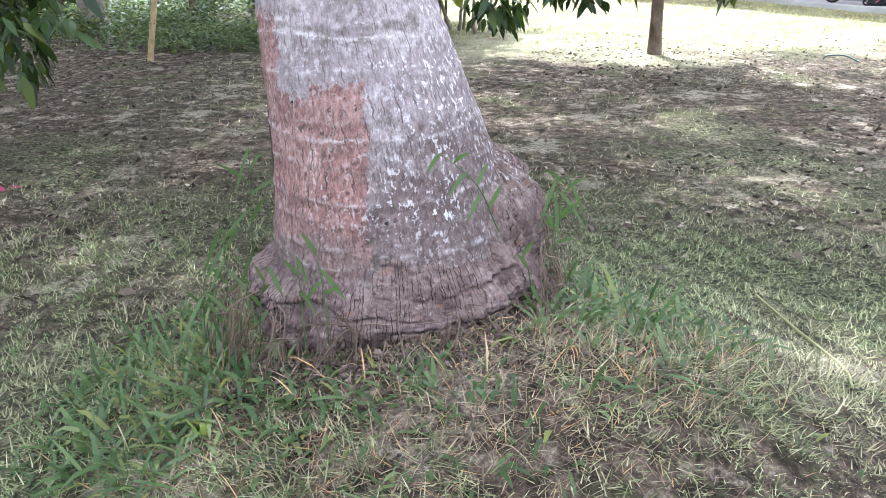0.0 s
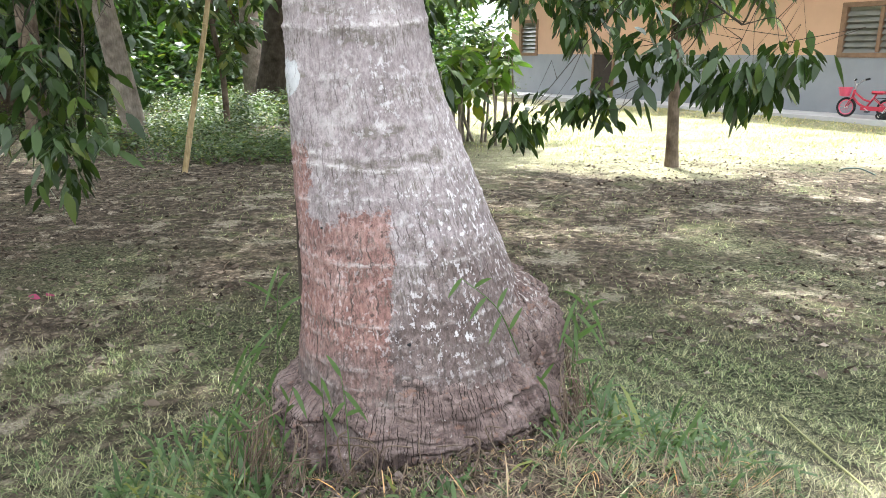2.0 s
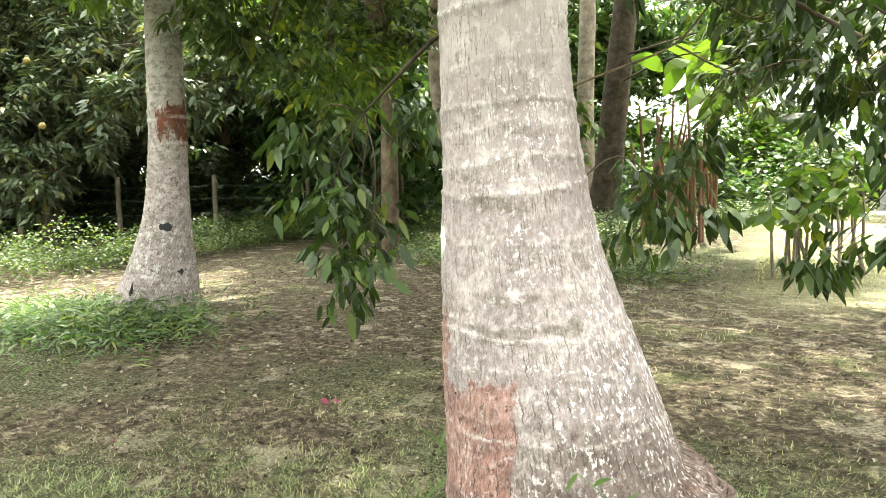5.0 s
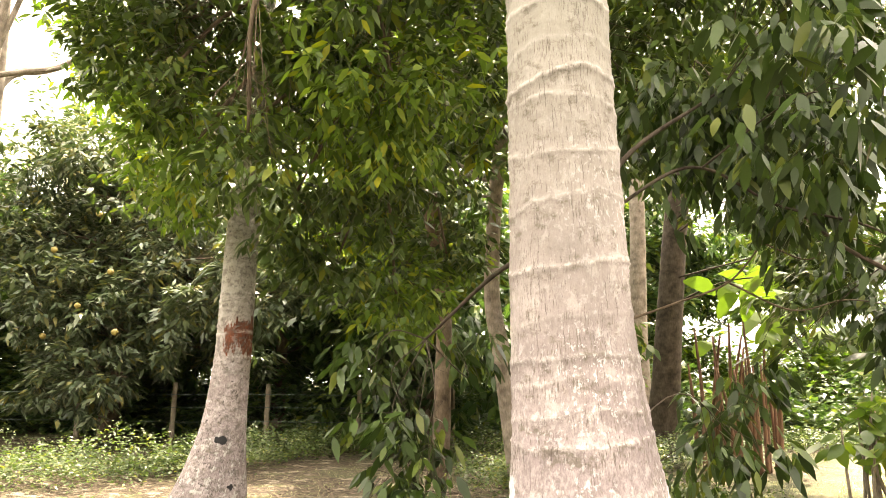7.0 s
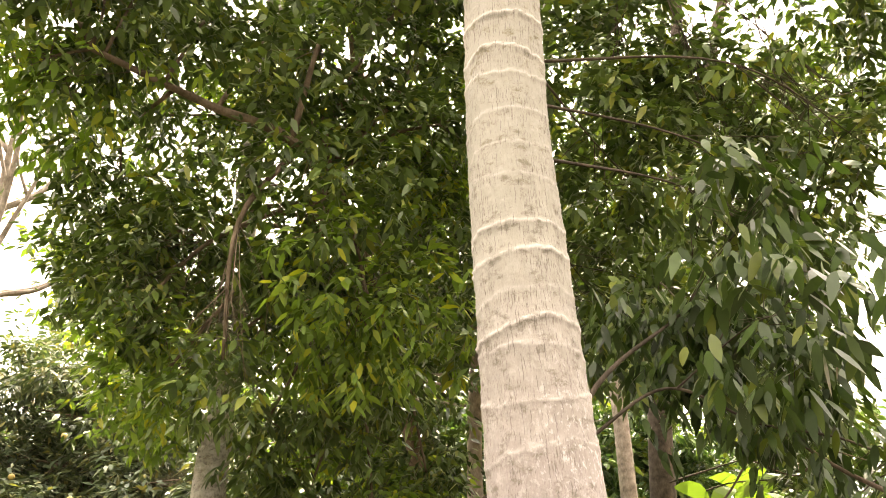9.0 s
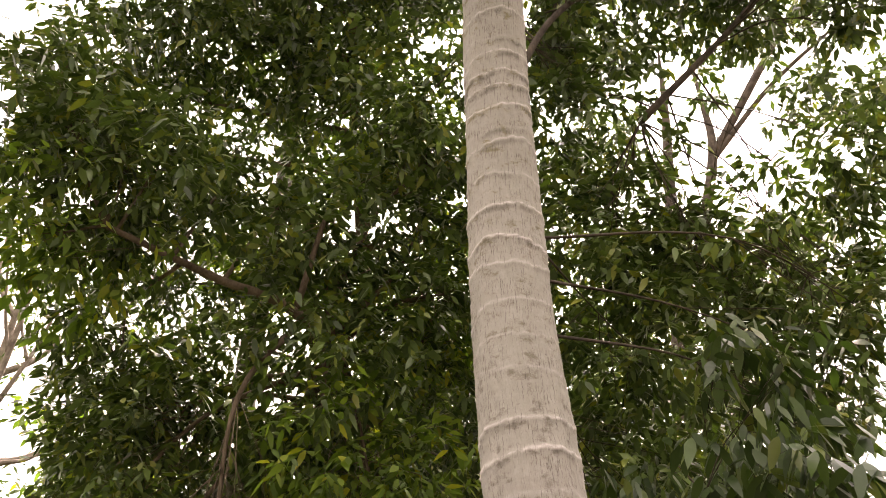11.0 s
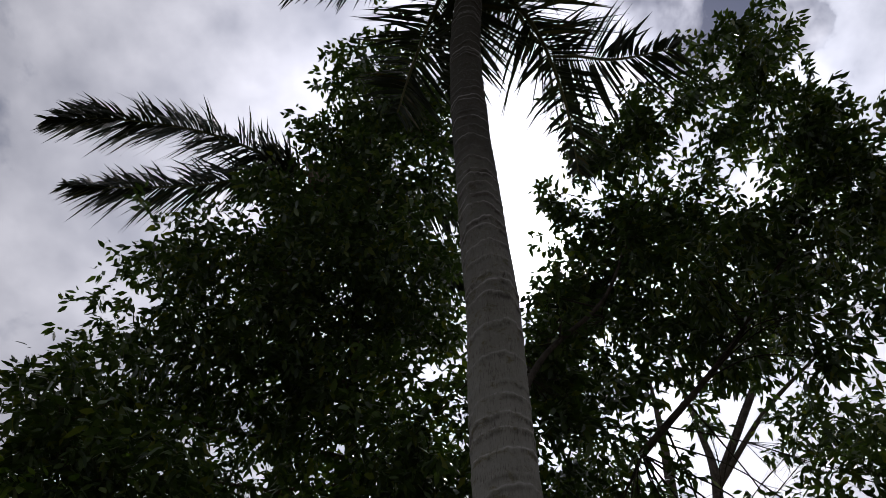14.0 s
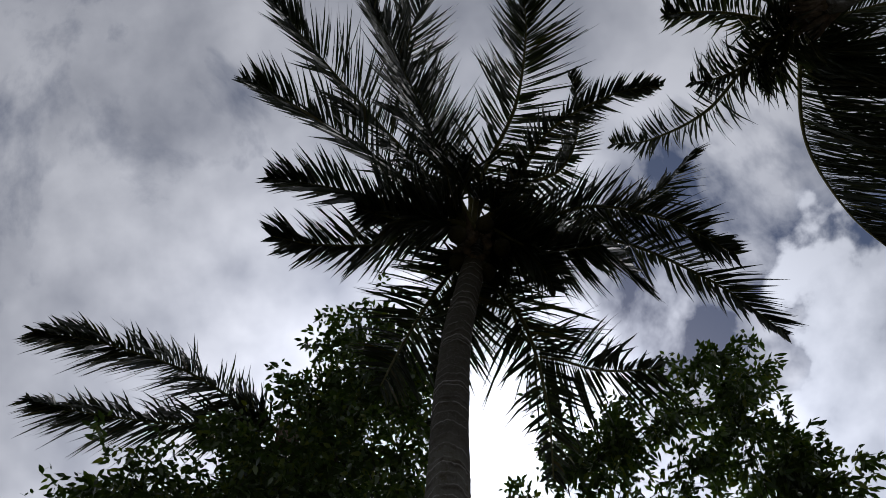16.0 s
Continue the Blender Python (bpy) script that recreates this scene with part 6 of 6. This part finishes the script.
def bicycle():
    b = thing("childs_bicycle", "small red childrens bicycle parked on the walkway", "bicycle")
    b.matrix_world = HOUSE @ pose(0.55, -0.75, 0.20, 0, 0, 0)

    def rod(name, pts, mat, parent=b, sides=8, smooth=True):
        return part_data(name, data_mesh(name, *tube_data([pts], sides), mat, smooth), parent)

    r = 0.155
    hubs = ((0.0, 0, r + 0.012), (0.66, 0, r + 0.012))
    for h in hubs:
        w = part_data("wheel", data_mesh("hub", *tube_data([[(h[0], -0.03, h[2], 0.02), (h[0], 0.03, h[2], 0.02)]], 10), M_chrome, True), b)
        part_data("tyre", data_mesh("tyre", *tube_data(ring_data(h, r - 0.01, 0.020), 8), M_black, True), w)
        part_data("rim", data_mesh("rim", *tube_data(ring_data(h, r - 0.035, 0.010), 6), M_pink, True), w)
        for i in range(10):
            a = i * math.pi / 5
            rod("spoke", [(h[0], 0, h[2], 0.003), (h[0] + (r - 0.035) * math.cos(a), 0, h[2] + (r - 0.035) * math.sin(a), 0.003)], M_pink, w, 4)
    crank, seat_t, head_b, head_t = (0.33, 0, 0.17), (0.47, 0, 0.40), (0.09, 0, 0.34), (0.11, 0, 0.46)
    rod("down_tube", [(*head_b, 0.02), (0.2, 0, 0.23, 0.02), (*crank, 0.02)], M_red)
    rod("top_tube", [(*head_t[:2], 0.42, 0.017), (0.28, 0, 0.30, 0.017), (0.40, 0, 0.27, 0.017)], M_red)
    rod("seat_tube", [(*crank, 0.018), (*seat_t, 0.016)], M_red)
    for y in (-0.035, 0.035):
        rod("chain_stay", [(crank[0], y, crank[2], 0.010), (0.66, y, 0.167, 0.009)], M_red)
        rod("seat_stay", [(0.44, y, 0.33, 0.009), (0.66, y, 0.167, 0.009)], M_red)
        rod("fork", [(head_b[0], y, head_b[2], 0.011), (0.0, y, 0.167, 0.009)], M_red)
    rod("head_tube", [(*head_b, 0.022), (*head_t, 0.022)], M_red)
    rod("stem", [(*head_t, 0.012), (0.13, 0, 0.56, 0.012)], M_chrome)
    rod("handlebar", [(0.19, -0.21, 0.63, 0.011), (0.16, -0.13, 0.61, 0.011), (0.13, -0.05, 0.56, 0.011), (0.13, 0.05, 0.56, 0.011), (0.16, 0.13, 0.61, 0.011), (0.19, 0.21, 0.63, 0.011)], M_chrome)
    for y in (-0.21, 0.21):
        rod("grip", [(0.17, y * 0.78, 0.62, 0.016), (0.22, y * 1.06, 0.635, 0.016)], M_black)
    bm = box_bm(bmesh.new(), (0.38, -0.07, 0.40), (0.60, 0.07, 0.45), 0.02)
    for v in bm.verts:
        v.co.y *= 0.35 + 1.0 * (v.co.x - 0.38) / 0.22
    part("saddle", bm, M_red, b, smooth=True)
    bm = box_bm(bmesh.new(), (0.50, -0.05, 0.335), (0.76, 0.05, 0.345), 0.003)
    part("carrier", bm, M_black, b)
    basket = bmesh.new()
    bmesh.ops.create_cone(basket, cap_ends=True, segments=14, radius1=0.075, radius2=0.115, depth=0.15)
    bmesh.ops.translate(basket, vec=(-0.05, 0, 0.42), verts=basket.verts)
    top = max(basket.faces, key=lambda f: f.calc_center_median().z)
    bmesh.ops.delete(basket, geom=[top], context="FACES_ONLY")
    bmesh.ops.solidify(basket, geom=list(basket.faces), thickness=0.008)
    part("basket", basket, M_pink, b, "pink plastic basket")
    rod("crank_arm", [(0.33, -0.06, 0.17, 0.008), (0.40, -0.06, 0.12, 0.008)], M_chrome)
    part("pedal", box_bm(bmesh.new(), (0.37, -0.14, 0.105), (0.44, -0.06, 0.125), 0.004), M_black, b)
    part("chain_guard", box_bm(bmesh.new(), (0.26, -0.048, 0.13), (0.66, -0.040, 0.20), 0.003), M_red, b)
    for y in (-0.13, 0.13):
        h = (0.62, y, 0.062)
        rod("stabiliser_arm", [(0.66, y * 0.4, 0.167, 0.007), (0.62, y, 0.062, 0.007)], M_chrome)
        part_data("stabiliser_wheel", data_mesh("stabiliser_wheel", *tube_data(ring_data(h, 0.045, 0.015, 16), 8), M_black, True), b)


bicycle()


def shoe(x, y, turn):
    ob = thing("shoe", "dark worn shoe standing on the walkway", "shoe", "pair of shoes")
    ob.matrix_world = HOUSE @ pose(x, y, 0.20, 0, 0, turn)
    part("sole", box_bm(bmesh.new(), (-0.13, -0.045, 0), (0.13, 0.045, 0.025), 0.01), M_black, ob)
    bm = bmesh.new()
    bmesh.ops.create_uvsphere(bm, u_segments=16, v_segments=10, radius=1)
    for v in bm.verts:
        x2 = v.co.x
        v.co = Vector((x2 * 0.125, v.co.y * 0.042, 0.022 + max(0, v.co.z) * (0.10 if x2 < 0.1 else 0.06)))
    part("upper", bm, M_black, ob, smooth=True)


shoe(1.24, -0.72, 20)
shoe(1.30, -0.58, 10)

# ---------------------------------------------------------------- small things on the ground


def tuft(x, y, seed, n, h, wide=1.0):
    rng = np.random.RandomState(seed)
    a = rng.uniform(0, 6.28, n)
    lean = rng.uniform(0.25, 1.6, n)
    px, py = x + rng.normal(0, 0.05, n), y + rng.normal(0, 0.05, n)
    pos = np.stack([px, py, ground_z(px, py) - 0.01], 1)
    way = unit(np.stack([np.cos(a) * lean, np.sin(a) * lean, np.ones(n)], 1))
    side = unit(np.stack([-np.sin(a), np.cos(a), rng.normal(0, 0.2, n)], 1))
    return strips(pos, way, side, h * rng.uniform(0.5, 1.25, n), wide * rng.uniform(0.002, 0.0055, n), rng.uniform(0.25, 1.0, n), ((0, 0.7), (0.35, 1), (0.7, 0.8), (1, 0)))


rng = np.random.RandomState(201)
clumps = []
for i in range(170):
    # thickest beside and behind the foot, thin before it
    a = rng.choice([rng.uniform(-0.8, 0.9), rng.uniform(2.6, 4.15), rng.uniform(-2.2, -0.9)], p=[0.37, 0.45, 0.18])
    front = -2.3 < a < -0.8
    r = rng.uniform(0.46, 0.75) if front else 0.42 + 0.42 * rng.uniform(0, 1) ** 1.4
    clumps.append(tuft(0.05 + r * math.cos(a), r * math.sin(a), 210 + i, rng.randint(9, 20), rng.uniform(0.07, 0.11) if front else rng.uniform(0.09, 0.20) * (1.25 - 0.5 * r), 1.25))
for i in range(40):
    clumps.append(tuft(rng.uniform(-1.2, 1.3), rng.uniform(-1.3, 0.9), 300 + i, 10, rng.uniform(0.05, 0.10)))
tagged(new("long_grass", data_mesh("long_grass", *join(clumps), M_tuft)), "clumps of longer green grass round the palm's foot", "grass", kind="stuff")
clumps = []
for i in range(120):
    a, r = rng.uniform(-2.5, 0.1), rng.uniform(0.40, 0.78)
    clumps.append(tuft(0.05 + r * math.cos(a), r * math.sin(a), 900 + i, rng.randint(5, 11), rng.uniform(0.06, 0.15), 0.30))
tagged(new("dry_grass", data_mesh("dry_grass", *join(clumps), M_dry)), "withered brown grass stems before the palm's foot", "grass", kind="stuff")


def sprout(foot, tip, seed, leaves, ln, first=0.3):
    """A thin stalk with lance-shaped leaves."""
    rng = np.random.RandomState(seed)
    ob = thing("grass_sprout", "small broad-bladed grass sprout at the palm's foot", "plant", "sprouts", at=foot)
    d = np.array(tip) - np.array(foot)
    l = bend([(0, 0, -0.02, 0.0017), (d[0] * 0.4, d[1] * 0.4, d[2] * 0.55, 0.0014), (*d, 0.0008)], 6)
    part_data("stalk", data_mesh("stalk", *tube_data([l], 5), M_tuft, True), ob)
    for i in range(leaves):
        p = l[int((first + (1 - first) * i / max(1, leaves - 1)) * (len(l) - 1))][:3]
        a = math.pi * (i % 2) + rng.normal(0, 0.5)
        way = unit(np.array([[math.cos(a) * 0.6, rng.normal(-0.15, 0.2), rng.uniform(0.5, 1.4) * rng.choice([1, 1, -0.8])]]))
        side = unit(np.cross(way, np.array([[rng.normal(0, 0.3), -1.0, 0.3]])))
        v, f = strips(p[None], way, side, np.array([ln * rng.uniform(0.75, 1.15)]), np.array([0.0046]), np.array([rng.uniform(0.1, 0.5)]), ((0, 0.2), (0.2, 0.9), (0.5, 1), (0.8, 0.6), (1, 0)))
        part_data("leaf", data_mesh("leaf", v, f, M_tuft), ob)


sprout((-0.08, -0.40, 0.40), (-0.09, -0.42, 0.60), 1, 4, 0.065, 0.5)
sprout((-0.13, -0.39, 0.38), (-0.13, -0.42, 0.60), 2, 3, 0.06, 0.6)
sprout((-0.24, -0.33, 0.36), (-0.19, -0.40, 0.57), 3, 5, 0.065)
sprout((0.28, -0.26, 0.60), (0.15, -0.31, 0.77), 4, 6, 0.06)
sprout((0.36, -0.26, 0.44), (0.32, -0.33, 0.55), 6, 3, 0.055)
sprout((0.44, -0.06, 0.40), (0.43, -0.12, 0.66), 5, 6, 0.10)
sprout((0.47, 0.10, 0.28), (0.50, 0.08, 0.62), 7, 7, 0.11)
sprout((-0.40, 0.05, 0.22), (-0.38, 0.0, 0.50), 8, 8, 0.12)
sprout((-0.43, -0.10, 0.22), (-0.40, -0.14, 0.40), 9, 7, 0.11)
sprout((-0.36, 0.18, 0.18), (-0.33, 0.16, 0.66), 10, 8, 0.12)

# crumbled leaf litter
rng = np.random.RandomState(230)
n = 27000
x, y = rng.uniform(-6, 6.5, n), rng.uniform(0.8, 8.0, n)
k = patchy(x, y) + rng.uniform(-0.5, 0.5, n) > -0.15
x, y = x[k], y[k]
n = len(x)
a = rng.uniform(0, 6.28, n)
way = unit(np.stack([np.cos(a), np.sin(a), rng.normal(0, 0.25, n)], 1))
side = unit(np.cross(way, unit(np.stack([rng.normal(0, 0.4, n), rng.normal(0, 0.4, n), np.ones(n)], 1))))
ln = 0.010 + 0.045 * rng.uniform(0, 1, n) ** 2
v, f = strips(np.stack([x, y, ground_z(x, y) + 0.008], 1), way, side, ln, ln * 0.22, np.zeros(n), LEAF_FEW)
tagged(new("leaf_litter", data_mesh("leaf_litter", v, f, M_litter)), "crumbled dry brown leaf litter on bare soil", "leaf litter", kind="stuff")

litter_me = []
rng = np.random.RandomState(220)
for i in range(4):
    way, side = np.array([[1.0, 0, 0.12]]), np.array([[0, 1.0, 0.25]])
    v, f = strips(np.array([[-0.5, 0, 0.04]]), unit(way), unit(side), np.array([1.0]), np.array([0.24]), np.array([0.15 + 0.1 * i]), LEAF)
    litter_me.append(data_mesh("fallen_leaf", v, f, M_litter))
spots = [(-1.98, 1.83), (-2.84, 1.67), (-2.1, 2.2), (-1.22, 2.02), (-0.9, 0.6)]
spots += [(rng.uniform(-4.5, 5.0), rng.uniform(-0.9, 6.5)) for _ in range(46)]
for i, (x, y) in enumerate(spots):
    if (x - 0.05) ** 2 + y * y < 0.3:
        continue
    ob = new("fallen_leaf", litter_me[i % 4])
    s = rng.uniform(0.035, 0.085)
    ob.matrix_world = Matrix.Translation((x, y, float(ground_z(x, y)) + 0.012)) @ Euler((rng.normal(0, 0.3), rng.normal(0, 0.3), rng.uniform(0, 6.28))).to_matrix().to_4x4() @ Matrix.Diagonal((s, s, s, 1))
    tagged(ob, "dry curled brown leaf lying on the lawn", "leaf", "fallen leaves")
for i, (x, y) in enumerate(((-1.97, 1.84), (-1.90, 1.87), (-2.6, 0.9))):
    v, f = strips(np.array([[-0.5, 0, 0.1]]), np.array([[1.0, 0, 0]]), unit(np.array([[0, 1.0, 0.3]])), np.array([1.0]), np.array([0.4]), np.array([0.3]), LEAF)
    ob = new("flower_petal", data_mesh("flower_petal", v, f, M_petal))
    ob.matrix_world = pose(x, y, float(ground_z(x, y)) + 0.01, 0, 0, 70 * i) @ Matrix.Diagonal((0.06, 0.06, 0.06, 1))
    tagged(ob, "fallen magenta bougainvillea petal on the grass", "petal", "petals")
for i in range(26):
    x, y = rng.uniform(-3.5, 4.0), rng.uniform(-0.7, 6.0)
    if (x - 0.05) ** 2 + y * y < 0.35:
        continue
    a, l = rng.uniform(0, 6.28), rng.uniform(0.08, 0.3)
    p = [(x + l * s * math.cos(a + 0.3 * s), y + l * s * math.sin(a + 0.3 * s)) for s in (0, 0.5, 1.0)]
    ob = new("twig", data_mesh("twig", *tube_data([[(q[0], q[1], float(ground_z(*q)) + 0.006, 0.003) for q in p]], 5), M_bark, True))
    tagged(ob, "thin dry twig lying on the ground", "twig", "fallen twigs")

wire = new("wire_loop", data_mesh("wire_loop", *tube_data([bend([(4.45, 5.95, 0.0, 0.006), (4.48, 5.92, 0.045, 0.008), (4.60, 5.85, 0.06, 0.008), (4.68, 5.78, 0.03, 0.008), (4.72, 5.72, 0.005, 0.008)], 6)], 6), M_wire, True))
tagged(wire, "short loop of wire sticking out of the lawn", "wire")
stalk = bend([(1.24, 0.42, 0.0), (1.20, 0.1, 0.0), (1.16, -0.2, 0.0), (1.10, -0.34, 0.0)], 6)
stalk = [(q[0], q[1], float(ground_z(q[0], q[1])) + 0.012, 0.0035) for q in stalk]
tagged(new("grass_stalk", data_mesh("grass_stalk", *tube_data([stalk], 6), M_straw, True)), "long bleached dry stalk lying on the grass", "stalk")

# crumbled soil heaped against the root mass
rng = np.random.RandomState(411)
n = 900
a = rng.uniform(-2.6, 0.5, n)
r = 0.385 + np.abs(rng.normal(0, 0.05, n))
cx, cy = 0.045 + r * np.cos(a), r * np.sin(a)
cz = ground_z(cx, cy) + np.clip(0.43 - r, 0, 1) * 1.0 * rng.uniform(0, 1, n) * (0.4 + 0.6 * (a > -1.0))
octa = np.array([(1, 0, 0), (-1, 0, 0), (0, 1, 0), (0, -1, 0), (0, 0, 1), (0, 0, -1)], float)
tri = np.array([(0, 2, 4), (2, 1, 4), (1, 3, 4), (3, 0, 4), (2, 0, 5), (1, 2, 5), (3, 1, 5), (0, 3, 5)])
size = rng.uniform(0.002, 0.007, n)
crumb = octa[None] * (size[:, None] * rng.uniform(0.6, 1.4, (n, 3)))[:, None, :] + rng.normal(0, 0.002, (n, 6, 3)) + np.stack([cx, cy, cz], 1)[:, None, :]
faces = (tri[None] + 6 * np.arange(n)[:, None, None]).reshape(-1, 3)
k = Mat("crumbled_soil")
M_soil = k.done(k.ramp(k.island(), (0.0, (0.05, 0.036, 0.03)), (0.6, (0.12, 0.09, 0.078)), (1.0, (0.24, 0.19, 0.165))), 0.95, k.noise(160, 4), 0.5, 0.003, spec=0.1)
tagged(new("soil_crumbs", data_mesh("soil_crumbs", crumb.reshape(-1, 3), faces, M_soil)), "dark crumbled soil heaped against the palm's foot", "soil", kind="stuff")

# clods and crumbs lying on the bare soil
rng = np.random.RandomState(421)
n = 34000
x, y = rng.uniform(-6, 6.5, n), rng.uniform(0.4, 7.5, n)
keep = (patchy(x * 1.3, y * 1.3) + rng.uniform(-0.8, 0.8, n) > -0.1) & (rng.uniform(0, 1, n) < np.clip(1.25 - 0.13 * y, 0.2, 1) * np.clip(y - 0.3, 0, 1)) & clear_of_trunk(x, y)
x, y = x[keep], y[keep]
n = len(x)
size = 0.004 + 0.016 * rng.uniform(0, 1, n) ** 3
clod = octa[None] * (size[:, None] * rng.uniform(0.5, 1.5, (n, 3)) * np.array([1, 1, 0.6]))[:, None, :] + rng.normal(0, 0.25, (n, 6, 3)) * size[:, None, None]
clod += np.stack([x, y, ground_z(x, y) + 0.002], 1)[:, None, :]
faces = (tri[None] + 6 * np.arange(n)[:, None, None]).reshape(-1, 3)
k = Mat("soil_clod")
M_clod = k.done(k.ramp(k.island(), (0.0, (0.02, 0.015, 0.011)), (0.55, (0.075, 0.056, 0.043)), (0.85, (0.15, 0.12, 0.092)), (1.0, (0.34, 0.29, 0.23))), 0.95, k.noise(160, 4), 0.5, 0.003, spec=0.1)
tagged(new("soil_clods", data_mesh("soil_clods", clod.reshape(-1, 3), faces, M_clod)), "small brown clods scattered over the bare soil", "soil", kind="stuff")
